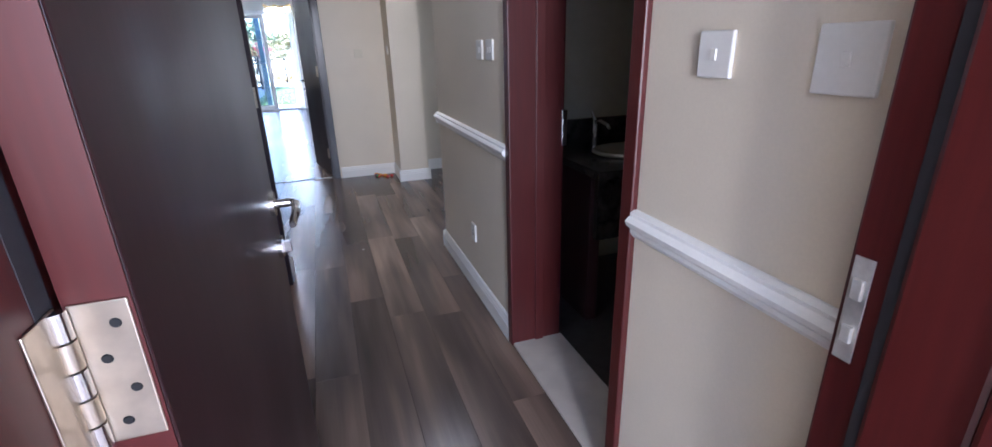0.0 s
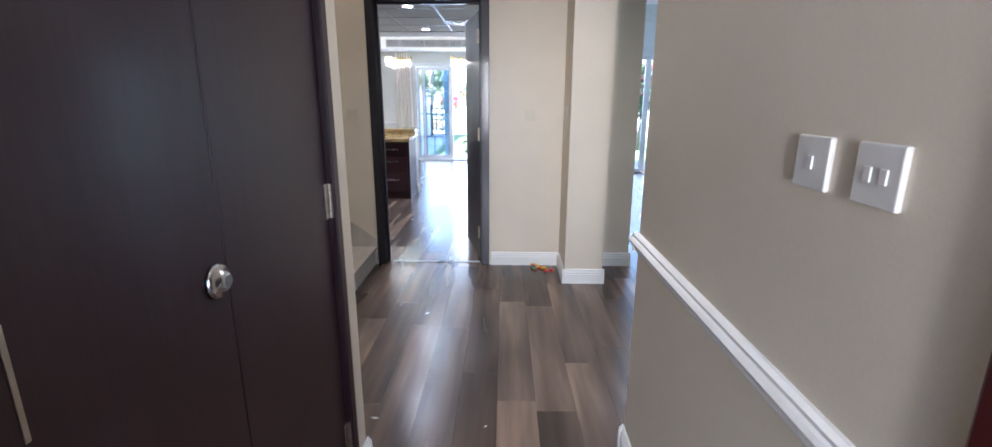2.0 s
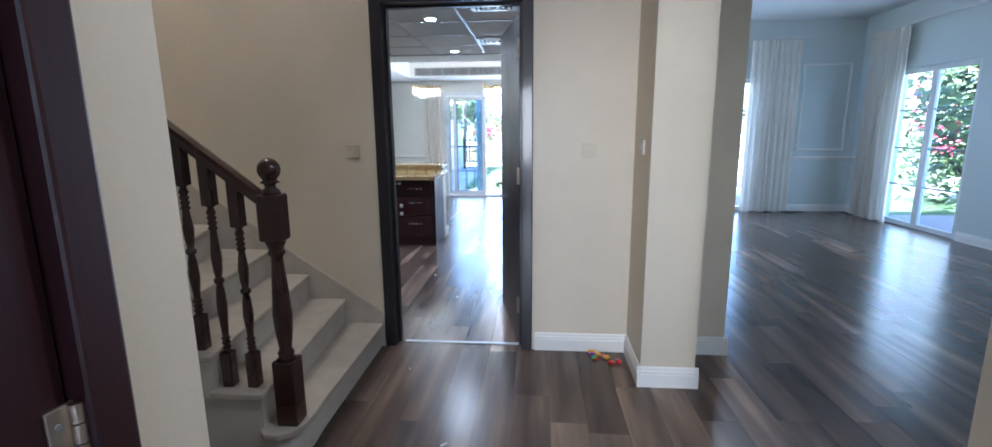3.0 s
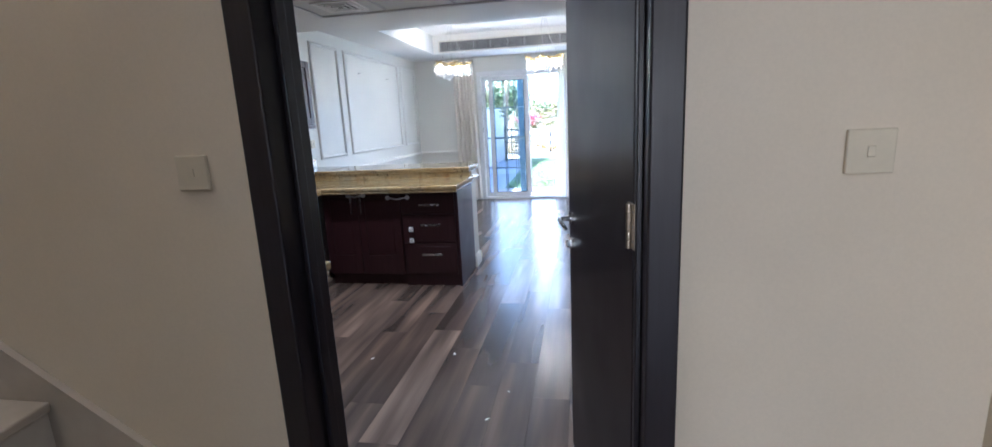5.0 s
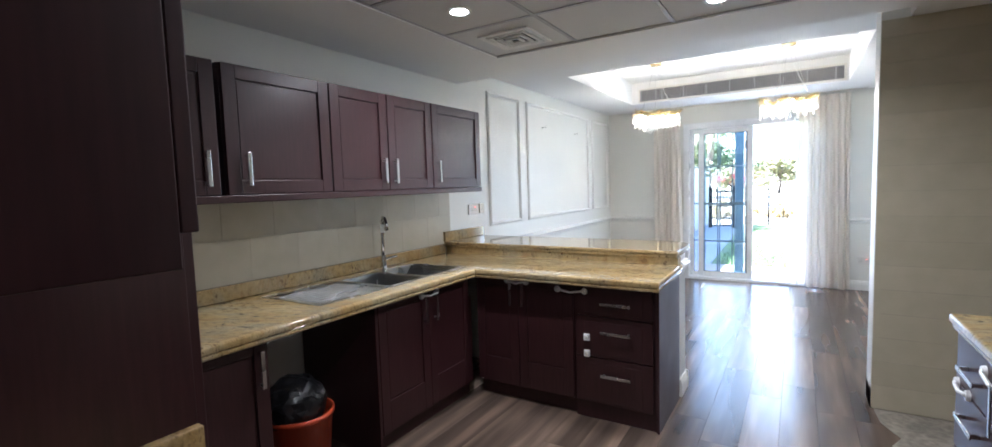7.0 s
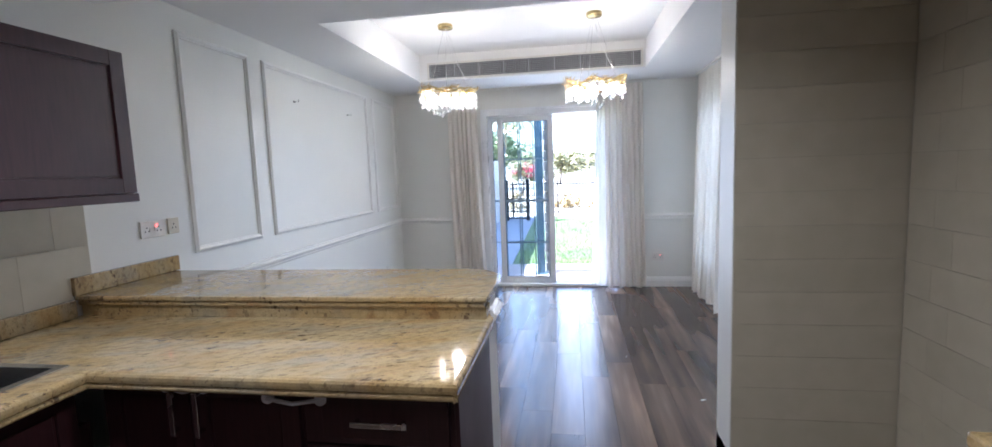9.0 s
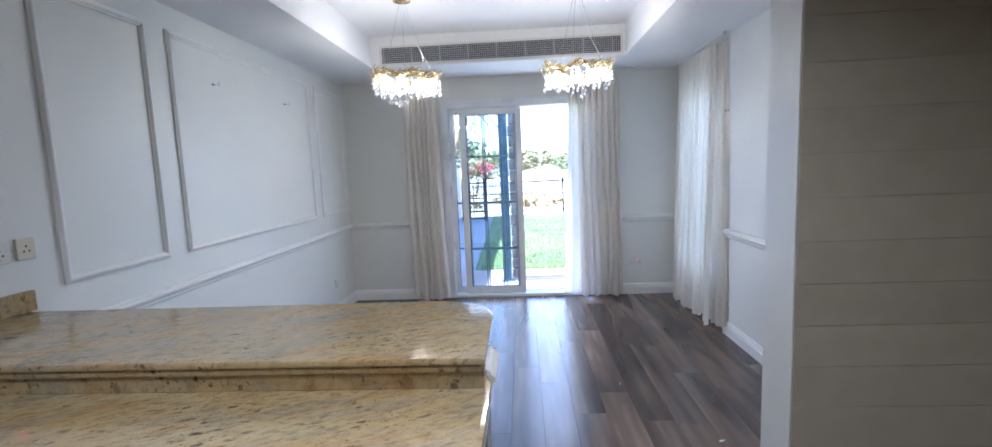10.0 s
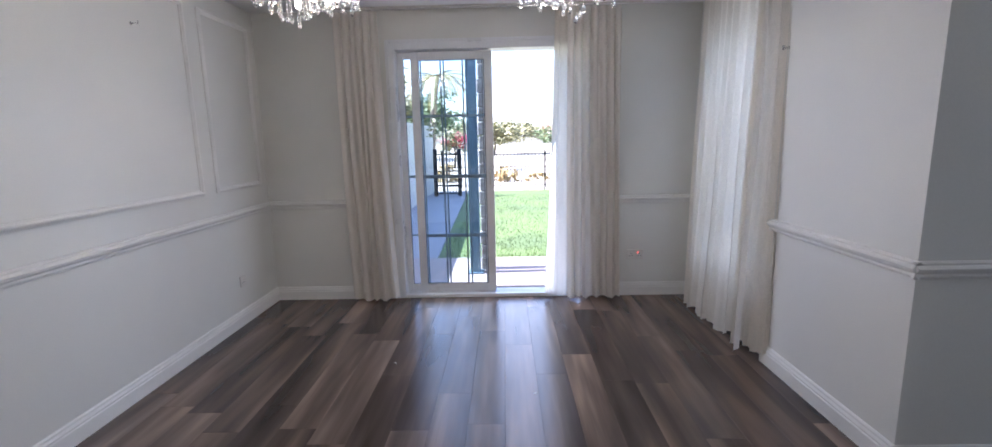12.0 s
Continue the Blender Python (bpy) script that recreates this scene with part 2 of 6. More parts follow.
def granite_material():
    """Golden granite: gold and grey-green clouds, rusty veins, slanting dark flecks in drifts."""
    m, ns, ln, b = nodes_of("golden_granite")
    geo = ns.new("ShaderNodeNewGeometry")
    turn = ns.new("ShaderNodeVectorRotate")
    turn.inputs["Angle"].default_value = radians(-24)
    ln.new(geo.outputs["Position"], turn.inputs["Vector"])
    q = turn.outputs[0]
    big, cloud = noise_at(ns, ln, 2.6, (0.7, 1.8, 1), 5, q), noise_at(ns, ln, 5.5, (0.6, 1.7, 1), 6, q)
    mid, grain = noise_at(ns, ln, 34, (0.7, 1.5, 1), 5, q), noise_at(ns, ln, 170, (1, 1.3, 1), 2, q)
    rust, drift = noise_at(ns, ln, 11, (0.5, 2.2, 1), 6, q), noise_at(ns, ln, 3.4, (1, 1.4, 1), 3, q)
    fleck, small = noise_at(ns, ln, 24, (1.0, 2.3, 1), 4, q), noise_at(ns, ln, 62, (1.0, 1.9, 1), 3, q)
    base = ramp(ns, ln, big, [(0.32, (0.355, 0.24, 0.10)), (0.5, (0.415, 0.305, 0.142)), (0.68, (0.435, 0.35, 0.195))])
    c = blend(ns, ln, base, (0.31, 0.275, 0.19), ramp(ns, ln, cloud, [(0.46, (0, 0, 0)), (0.66, (0.75, 0.75, 0.75))]))
    c = blend(ns, ln, c, (0.33, 0.185, 0.075), ramp(ns, ln, rust, [(0.55, (0, 0, 0)), (0.72, (0.6, 0.6, 0.6))]))
    c = blend(ns, ln, c, ramp(ns, ln, mid, [(0.30, (0.70, 0.67, 0.62)), (0.50, (1, 1, 1)), (0.72, (1.14, 1.12, 1.08))]), 0.9, "MULTIPLY")
    c = blend(ns, ln, c, ramp(ns, ln, grain, [(0.35, (0.86, 0.85, 0.83)), (0.65, (1.08, 1.07, 1.06))]), 0.8, "MULTIPLY")
    band = ramp(ns, ln, drift, [(0.38, (0.15, 0.15, 0.15)), (0.62, (1, 1, 1))])
    spots = blend(ns, ln, ramp(ns, ln, fleck, [(0.60, (0, 0, 0)), (0.67, (0.95, 0.95, 0.95))]), band, 1.0, "MULTIPLY")
    c = blend(ns, ln, c, (0.075, 0.045, 0.028), spots)
    c = blend(ns, ln, c, (0.10, 0.065, 0.045), blend(ns, ln, ramp(ns, ln, small, [(0.60, (0, 0, 0)), (0.68, (0.8, 0.8, 0.8))]), band, 1.0, "MULTIPLY"))
    ln.new(c, b.inputs["Base Color"])
    b.inputs["Roughness"].default_value = 0.08
    b.inputs["Coat Weight"].default_value = 0.2
    b.inputs["Coat Roughness"].default_value = 0.02
    return m


granite = granite_material()


grout = plain("grout", (0.40, 0.37, 0.30), 0.9, vary=0.1, fine=60, coarse=3, stain=0.15, bump=0.2)


def cloth_material(name, base, through_light):
    m, ns, ln, b = nodes_of(name)
    weave = noise_at(ns, ln, 1.0, (400, 400, 60), 2)
    broad = noise_at(ns, ln, 3, (1, 1, 0.3), 3)
    c = blend(ns, ln, base, ramp(ns, ln, weave, [(0.3, (0.92,) * 3), (0.7, (1.04,) * 3)]), 1.0, "MULTIPLY")
    c = blend(ns, ln, c, ramp(ns, ln, broad, [(0.3, (0.94, 0.93, 0.92)), (0.7, (1.02,) * 3)]), 1.0, "MULTIPLY")
    ln.new(c, b.inputs["Base Color"])
    b.inputs["Roughness"].default_value = 0.9
    b.inputs["Specular IOR Level"].default_value = 0.1
    tr = ns.new("ShaderNodeBsdfTranslucent")
    ln.new(c, tr.inputs["Color"])
    mx = ns.new("ShaderNodeMixShader")
    mx.inputs[0].default_value = through_light
    out = ns["Material Output"]
    ln.new(b.outputs[0], mx.inputs[1])
    ln.new(tr.outputs[0], mx.inputs[2])
    ln.new(mx.outputs[0], out.inputs["Surface"])
    return m


curtain_beige = cloth_material("beige_curtain_cloth", (0.87, 0.83, 0.76), 0.3)
curtain_sheer = cloth_material("sheer_curtain_cloth", (0.86, 0.82, 0.74), 0.5)


def glass_material(name, tint, rough=0.0):
    m, ns, ln, b = nodes_of(name)
    b.inputs["Base Color"].default_value = rgb(tint)
    b.inputs["Transmission Weight"].default_value = 1.0
    b.inputs["Roughness"].default_value = rough
    b.inputs["IOR"].default_value = 1.45
    return m


pane_glass = glass_material("window_glass", (0.88, 0.94, 0.97))
sash_glass = glass_material("tinted_double_glass", (0.84, 0.92, 0.96))
crystal = glass_material("crystal_glass", (1.0, 0.99, 0.97))


def glow_material(name, color, strength):
    m, ns, ln, b = nodes_of(name)
    b.inputs["Base Color"].default_value = rgb((0.8, 0.8, 0.8))
    b.inputs["Emission Color"].default_value = rgb(color)
    b.inputs["Emission Strength"].default_value = strength
    return m


lamp_glow = glow_material("downlight_lens", (1.0, 0.97, 0.93), 14)
bulb_glow = glow_material("led_bulb", (1.0, 0.90, 0.70), 9)
led_red = glow_material("red_indicator", (1.0, 0.05, 0.03), 3)

# ---- building helpers ----
def bx(bm, x0, y0, z0, x1, y1, z1, bev=0.0):
    x0, x1, y0, y1, z0, z1 = min(x0, x1), max(x0, x1), min(y0, y1), max(y0, y1), min(z0, z1), max(z0, z1)
    vs = [bm.verts.new((x, y, z)) for z in (z0, z1) for y in (y0, y1) for x in (x0, x1)]
    fs = [bm.faces.new([vs[i] for i in q]) for q in ((0, 2, 3, 1), (4, 5, 7, 6), (0, 1, 5, 4), (2, 6, 7, 3), (0, 4, 6, 2), (1, 3, 7, 5))]
    if bev > 0:
        edges = list({e for f in fs for e in f.edges})
        bmesh.ops.bevel(bm, geom=edges, offset=bev, segments=2, affect="EDGES", profile=0.5)
    return vs


def tube(bm, p0, p1, r0, r1=None, seg=14):
    p0, p1 = Vector(p0), Vector(p1)
    r1 = r0 if r1 is None else r1
    d = (p1 - p0).normalized()
    u = d.orthogonal().normalized()
    w = d.cross(u)
    rings = [[bm.verts.new(p + (u * math.cos(a) + w * math.sin(a)) * r) for a in (2 * math.pi * i / seg for i in range(seg))] for p, r in ((p0, r0), (p1, r1), (p0, r0), (p1, r1))]
    for i in range(seg):
        j = (i + 1) % seg
        f = bm.faces.new((rings[0][i], rings[0][j], rings[1][j], rings[1][i]))
        f.smooth = True
    bm.faces.new(rings[2][::-1])
    bm.faces.new(rings[3])


def pipe(bm, pts, r, seg=8):
    """A round bar along a line of points."""
    pts = [Vector(p) for p in pts]
    rings = []
    for i, p in enumerate(pts):
        d = (pts[min(i + 1, len(pts) - 1)] - pts[max(i - 1, 0)]).normalized()
        u = d.cross(Vector((0.31, 0.17, 0.94))).normalized()
        w = d.cross(u)
        rr = r[i] if isinstance(r, (list, tuple)) else r
        rings.append([bm.verts.new(p + (u * math.cos(a) + w * math.sin(a)) * rr) for a in (2 * math.pi * k / seg for k in range(seg))])
    for a, b in zip(rings, rings[1:]):
        for i in range(seg):
            j = (i + 1) % seg
            bm.faces.new((a[i], a[j], b[j], b[i])).smooth = True
    bm.faces.new(rings[0][::-1])
    bm.faces.new(rings[-1])


def lathe(bm, prof, at, seg=16, smooth=True):
    """A turned shape: prof lists (radius, height) upwards."""
    ax, ay, az = at
    rings = [[bm.verts.new((ax + r * math.cos(a), ay + r * math.sin(a), az + z)) for a in (2 * math.pi * i / seg for i in range(seg))] for r, z in prof]
    for a, b in zip(rings, rings[1:]):
        for i in range(seg):
            j = (i + 1) % seg
            bm.faces.new((a[i], a[j], b[j], b[i])).smooth = smooth
    bm.faces.new(rings[0][::-1])
    bm.faces.new(rings[-1])


def moulding(bm, p0, p1, out, up, prof, m0=0.0, m1=0.0):
    """A moulded strip from p0 to p1; prof lists (out, up); m0, m1 mitre the ends by the height along up."""
    p0, p1, out, up = Vector(p0), Vector(p1), Vector(out), Vector(up)
    d = (p1 - p0).normalized()
    rings = [[bm.verts.new(p + out * o + up * u + d * (s * u)) for o, u in prof] for p, s in ((p0, m0), (p1, -m1))]
    n = len(prof)
    for i in range(n):
        j = (i + 1) % n
        bm.faces.new((rings[0][i], rings[0][j], rings[1][j], rings[1][i]))
    bm.faces.new(rings[0][::-1])
    bm.faces.new(rings[1])


def mesh_of(name, bm):
    bmesh.ops.recalc_face_normals(bm, faces=bm.faces)
    me = bpy.data.meshes.new(name)
    bm.to_mesh(me)
    bm.free()
    return me


SETBACK = 0.0       # the kitchen and dining side is set out from a line a little nearer the hall


def part(name, bm, material, parent=None, label=""):
    """One mesh object; under its thing or part when there is one."""
    me = mesh_of(name, bm)
    me.materials.append(material)
    ob = new(name, me)
    if parent is not None:
        ob.parent = parent
    else:
        ob.location.y = SETBACK
    if label:
        ob["label"] = label
    return ob


def thing(name, label, category, group="", at=(0, 0, 0), kind=""):
    return placed(tagged(new(name), label, category, group, kind), (at[0], at[1] + SETBACK, at[2]))


def placed(ob, at):
    ob.location = at
    return ob


def B():
    return bmesh.new()


def boxes(name, material, specs, label="", category="", kind="structure", bev=0.0):
    bm = B()
    for s in specs:
        bx(bm, *s, bev)
    ob = part(name, bm, material)
    return tagged(ob, label, category, "", kind)


RAIL = [(0, 0), (0.008, 0), (0.016, 0.012), (0.016, 0.022), (0.030, 0.034), (0.034, 0.046), (0.026, 0.054), (0.020, 0.058), (0.020, 0.066), (0.008, 0.072), (0, 0.072)]
BASE = [(0, 0), (0.018, 0), (0.018, 0.075), (0.014, 0.082), (0.016, 0.090), (0.010, 0.104), (0.010, 0.112), (0.004, 0.120), (0, 0.120)]
BEAD = [(0, 0), (0.010, 0), (0.014, 0.006), (0.020, 0.012), (0.022, 0.020), (0.016, 0.028), (0.010, 0.030), (0.010, 0.036), (0, 0.038)]

# ---- the large structure ----
H = 2.75
YB = 5.95
floor_slab = boxes("floor", dark_void, [(-3.1, 0.3, -0.12, 5.9, 14.0, -0.008)], "grey-brown wood laminate floor through the whole flat", "floor")
boxes("wall_entry", wall_cream, [(-1.6, 0.45, 0, -0.115, 0.70, H), (0.885, 0.45, 0, 1.2, 0.70, H), (-0.115, 0.45, 2.2, 0.885, 0.70, H)], "cream wall round the entrance door", "wall")
boxes("wall_corridor_east", wall_cream, [(0.885, 0.7, 0, 1.10, 1.31, H), (0.885, 2.235, 0, 1.10, 3.55, H), (0.885, 1.31, 2.2, 1.10, 2.235, H)], "cream painted corridor wall with washroom doorway", "wall")
boxes("wall_corridor_west", wall_cream, [(-0.37, 0.7, 0, -0.17, 2.16, H), (-0.37, 3.335, 0, -0.17, 3.45, H), (-0.37, 2.16, 2.2, -0.17, 3.335, H)], "cream painted corridor wall with closet door", "wall")
boxes("wall_closet", wall_cream, [(-1.5, 0.7, 0, -1.35, 3.25, H), (-1.5, 3.25, 0, -0.37, 3.45, H)], "cream wall behind the closet", "wall")
boxes("wall_stair_side", wall_white, [(-1.48, 3.45, 0, -1.33, 4.74, 5.2)], "off-white wall beside the foot of the stair", "wall")
boxes("wall_back", wall_cream, [(-3.08, YB, 0, -0.745, 6.10, 5.2), (0.25, YB, 0, 1.49, 6.10, 5.2), (-0.745, YB, 2.27, 0.25, 6.10, 5.2)], "cream wall between stair hall and kitchen", "wall")
boxes("wall_stairwell", wall_cream, [(-2.85, 2.9, 0, -2.65, YB, 5.2), (-2.65, 2.75, 0, -1.33, 2.9, 5.2), (-1.33, 4.62, 2.95, 1.2, 4.74, 5.2), (-0.62, 4.74, 2.95, -0.5, YB, 5.2)], "cream painted stairwell wall", "wall")
boxes("pillar", wall_cream, [(0.87, 5.51, 0, 1.17, YB, H + 0.45)], "square off-white plastered pillar in the hall", "pillar")
boxes("wall_living_west", wall_living, [(1.34, 6.10, 0, 1.49, 9.85, 3.2)], "pale living room wall", "wall")
boxes("wall_living_south", wall_living, [(1.10, 3.35, 0, 5.85, 3.55, 3.2)], "pale living room wall", "wall")
boxes("wall_living_east", wall_living, [(5.65, 3.55, 0, 5.85, 9.52, 3.2), (5.65, 11.0, 0, 5.85, 12.0, 3.2), (5.65, 9.52, 2.27, 5.85, 11.0, 3.2)], "pale living room wall with glazed door opening", "wall")
boxes("wall_living_north", wall_living, [(1.05, 11.8, 0, 2.4, 12.0, 3.2), (4.0, 11.8, 0, 5.65, 12.0, 3.2), (2.4, 11.8, 2.27, 4.0, 12.0, 3.2)], "pale living room wall with glazed door opening", "wall")
SETBACK = -0.16
boxes("wall_kitchen_east", wall_white, [(0.77, 6.262, 0, 0.90, 9.96, H)], "kitchen wall behind the fridge space", "wall")
boxes("wall_stub", wall_white, [(0.065, 9.965, 0, 1.49, 10.17, H)], "short white wall between kitchen and dining", "wall")
boxes("wall_dining_east", wall_white, [(0.84, 11.39, 0, 1.05, 12.42, H), (0.885, 12.42, 0, 1.05, 12.55, H), (0.885, 13.42, 0, 1.05, 14.0, H), (0.885, 12.55, 0, 1.05, 13.42, 0.45), (0.885, 12.55, 2.15, 1.05, 13.42, H), (1.05, 11.39, 0, 1.49, 11.60, 3.2)], "white dining wall with curtained window", "wall")
boxes("wall_dining_north", wall_white, [(-3.08, 13.8, 0, -1.745, 14.0, H), (-0.02, 13.8, 0, 0.885, 14.0, H), (-1.745, 13.8, 2.235, -0.02, 14.0, H)], "white dining wall with patio door", "wall")
boxes("wall_west", wall_white, [(-3.08, 6.262, 0, -2.88, 13.8, H)], "long white wall of kitchen and dining room", "wall")
SETBACK = 0.0
boxes("wall_washroom", wc_tile, [(1.10, 0.7, 0, 2.5, 0.85, H), (2.5, 0.7, 0, 2.65, 3.35, H), (1.10, 2.95, 0, 2.5, 3.1, H)], "beige tiled washroom wall", "wall")
boxes("floor_washroom", wc_floor, [(1.10, 0.85, -0.006, 2.5, 2.95, 0.004)], "dark tiled washroom floor", "floor")

boxes("ceiling_hall", ceiling_white, [(-1.5, 0.45, H, 1.3, 4.62, H + 0.15), (-0.5, 4.62, H, 1.3, YB, H + 0.15)], "white hall ceiling", "ceiling")
boxes("ceiling_stairwell", ceiling_white, [(-2.85, 2.75, 5.2, 1.3, 6.1, 5.3)], "white stairwell ceiling", "ceiling")
boxes("ceiling_washroom", ceiling_white, [(1.10, 0.7, H, 2.65, 3.35, H + 0.1)], "white washroom ceiling", "ceiling")
boxes("ceiling_living", ceiling_white, [(1.17, 3.35, 3.2, 5.85, 12.0, 3.3), (1.0, 3.35, H + 0.15, 1.3, 6.1, 3.3), (0.8, 9.85, H, 1.49, 11.6, H + 0.12)], "white living room ceiling", "ceiling")
SETBACK = -0.16
# kitchen: plaster border round a field of square tiles
KX0, KX1, KY0, KY1, KZ = -2.16, 0.20, 6.62, 9.25, 2.355
bm = B()
for s in ((-2.88, 6.262, KZ, KX0, 9.76, KZ + 0.2), (KX1, 6.262, KZ, 0.77, 9.964, KZ + 0.2), (KX0, 6.262, KZ, KX1, KY0, KZ + 0.2), (KX0, KY1, KZ, KX1, 9.76, KZ + 0.2)):
    bx(bm, *s)
tagged(part("ceiling_kitchen_border", bm, ceiling_white), "white plaster border of the kitchen ceiling", "ceiling", "", "structure")
bm = B()
nx, ny = 4, 5
for i in range(nx):
    for j in range(ny):
        x0, y0 = KX0 + 0.6 * i, KY1 - 0.6 * (j + 1)
        bx(bm, max(KX0, x0) + 0.012, max(KY0, y0) + 0.012, KZ + 0.012, min(KX1, x0 + 0.6) - 0.012, y0 + 0.6 - 0.012, KZ + 0.03, 0.004)
tagged(part("ceiling_kitchen_tiles", bm, ceiling_tile), "grey-white square ceiling tiles in a metal grid", "ceiling", "", "structure")
bm = B()
bx(bm, KX0, KY0, KZ + 0.022, KX1, KY1, KZ + 0.05)
for i in range(nx + 1):
    x = min(KX0 + 0.6 * i, KX1)
    bx(bm, x - 0.011, KY0, KZ + 0.008, x + 0.011, KY1, KZ + 0.022)
for j in range(ny + 1):
    y = max(KY1 - 0.6 * j, KY0)
    bx(bm, KX0, y - 0.011, KZ + 0.0085, KX1, y + 0.011, KZ + 0.0215)
tagged(part("ceiling_grid", bm, grille_metal), "grey metal ceiling grid", "ceiling", "", "structure")
# dining: dropped border round a raised tray
TX0, TX1, TY0, TY1, DZ, TZ = -2.28, 0.13, 10.78, 13.0, 2.50, 2.78
bm = B()
for s in ((-2.88, 9.76, DZ, TX0, 13.8, TZ + 0.1), (TX1, 9.76, DZ, 0.885, 13.8, TZ + 0.1), (TX0, 9.76, DZ, TX1, TY0, TZ + 0.1), (TX0, TY1, DZ, TX1, 13.8, TZ + 0.1)):
    bx(bm, *s)
bx(bm, TX0, TY0, TZ, TX1, TY1, TZ + 0.1)
tagged(part("ceiling_dining", bm, ceiling_white), "white dining ceiling with a raised rectangular tray", "ceiling", "", "structure")

SETBACK = 0.0
# ---- skirting boards, chair rails, panel beads ----
def run(name, pts, out_sign, prof, z, material=trim_white, label="white moulded skirting board", category="skirting"):
    """A strip along a polyline of wall corners; out_sign 1: the room is to the left of the line."""
    bm = B()
    for i, (a, b) in enumerate(zip(pts, pts[1:])):
        d = Vector((b[0] - a[0], b[1] - a[1], 0)).normalized()
        o = Vector((-d.y, d.x, 0)) * out_sign
        ends = []
        for k, s in ((i - 1, -1), (i + 1, 1)):
            ext = 0.0
            if 0 <= k < len(pts) - 1:
                e = Vector((pts[k + 1][0] - pts[k][0], pts[k + 1][1] - pts[k][1], 0)).normalized()
                turn = (e.cross(d) if s < 0 else d.cross(e)).z * out_sign
                ext = 0.02 * (-1 if turn > 0 else 1)
            ends.append(ext)
        moulding(bm, Vector((a[0], a[1], z)) - d * max(0, ends[0]), Vector((b[0], b[1], z)) + d * max(0, ends[1]), o, (0, 0, 1), prof)
    return tagged(part(name, bm, material), label, category, "", "structure")


run("baseboard_corridor_east", [(0.885, 2.235), (0.885, 3.55), (1.3, 3.55)], 1, BASE, 0)
run("baseboard_corridor_east_near", [(0.885, 0.722), (0.885, 1.31)], 1, BASE, 0)
run("baseboard_corridor_west", [(-0.17, 0.7), (-0.17, 2.16)], -1, BASE, 0)
run("baseboard_closet_end", [(-0.17, 3.335), (-0.17, 3.45), (-1.33, 3.45), (-1.33, 4.72)], -1, BASE, 0)
run("baseboard_back", [(0.267, YB), (0.87, YB), (0.87, 5.51), (1.17, 5.51), (1.17, YB), (1.49, YB), (1.49, 9.85)], -1, BASE, 0)
run("baseboard_living", [(1.49, 11.8), (2.35, 11.8)], -1, BASE, 0)
run("baseboard_living_corner", [(4.05, 11.8), (5.65, 11.8), (5.65, 11.05)], -1, BASE, 0)
run("baseboard_living_east", [(5.65, 9.48), (5.65, 3.55)], -1, BASE, 0)
SETBACK = -0.16
run("baseboard_stub", [(0.065, 9.965), (0.065, 10.17), (0.9, 10.17)], -1, BASE, 0)
run("baseboard_dining_west", [(-2.88, 9.82), (-2.88, 13.8), (-1.76, 13.8)], -1, BASE, 0)
run("baseboard_dining_north", [(0.0, 13.8), (0.885, 13.8), (0.885, 12.42), (0.84, 12.42), (0.84, 11.39), (1.49, 11.39)], -1, BASE, 0)
SETBACK = 0.0
RL = dict(label="white moulded chair rail", category="chair rail")
RZ = 0.887
run("chair_rail_corridor_east", [(0.885, 2.235), (0.885, 3.55), (1.3, 3.55)], 1, RAIL, RZ, **RL)
run("chair_rail_corridor_east_near", [(0.885, 0.722), (0.885, 1.31)], 1, RAIL, RZ, **RL)
run("chair_rail_corridor_west", [(-0.17, 0.7), (-0.17, 2.16)], -1, RAIL, RZ, **RL)
run("chair_rail_stair_side", [(-1.33, 3.47), (-1.33, 4.74)], -1, RAIL, RZ - 0.02, **RL)
run("chair_rail_living", [(4.05, 11.8), (5.65, 11.8), (5.65, 11.05)], -1, RAIL, RZ, **RL)
SETBACK = -0.16
run("chair_rail_dining_west", [(-2.88, 10.05), (-2.88, 13.8), (-1.76, 13.8)], -1, RAIL, 0.84, **RL)
run("chair_rail_dining_north", [(0.0, 13.8), (0.885, 13.8), (0.885, 12.42), (0.84, 12.42), (0.84, 11.39), (1.30, 11.39)], -1, RAIL, 0.84, **RL)


def wall_panel(y0, y1, z0, z1, x=-2.88):
    bm = B()
    o = (1, 0, 0)
    moulding(bm, (x, y0, z0), (x, y1, z0), o, (0, 0, 1), BEAD, 1, 1)
    moulding(bm, (x, y1, z1), (x, y0, z1), o, (0, 0, -1), BEAD, 1, 1)
    moulding(bm, (x, y0, z1), (x, y0, z0), o, (0, 1, 0), BEAD, 1, 1)
    moulding(bm, (x, y1, z0), (x, y1, z1), o, (0, -1, 0), BEAD, 1, 1)
    return tagged(part("trim_panel", bm, trim_white), "white raised bead framing a wall panel", "wall panel", "wall panel frames", "structure")


wall_panel(10.22, 10.86, 1.07, 2.36)
wall_panel(11.02, 12.87, 1.07, 2.36)
wall_panel(13.02, 13.68, 1.07, 2.36)
SETBACK = 0.0
bm = B()
o, x0, x1, z0, z1 = (0, -1, 0), 4.72, 5.5, 1.05, 2.5
moulding(bm, (x0, 11.8, z0), (x1, 11.8, z0), o, (0, 0, 1), BEAD, 1, 1)
moulding(bm, (x1, 11.8, z1), (x0, 11.8, z1), o, (0, 0, -1), BEAD, 1, 1)
moulding(bm, (x0, 11.8, z1), (x0, 11.8, z0), o, (1, 0, 0), BEAD, 1, 1)
moulding(bm, (x1, 11.8, z0), (x1, 11.8, z1), o, (-1, 0, 0), BEAD, 1, 1)
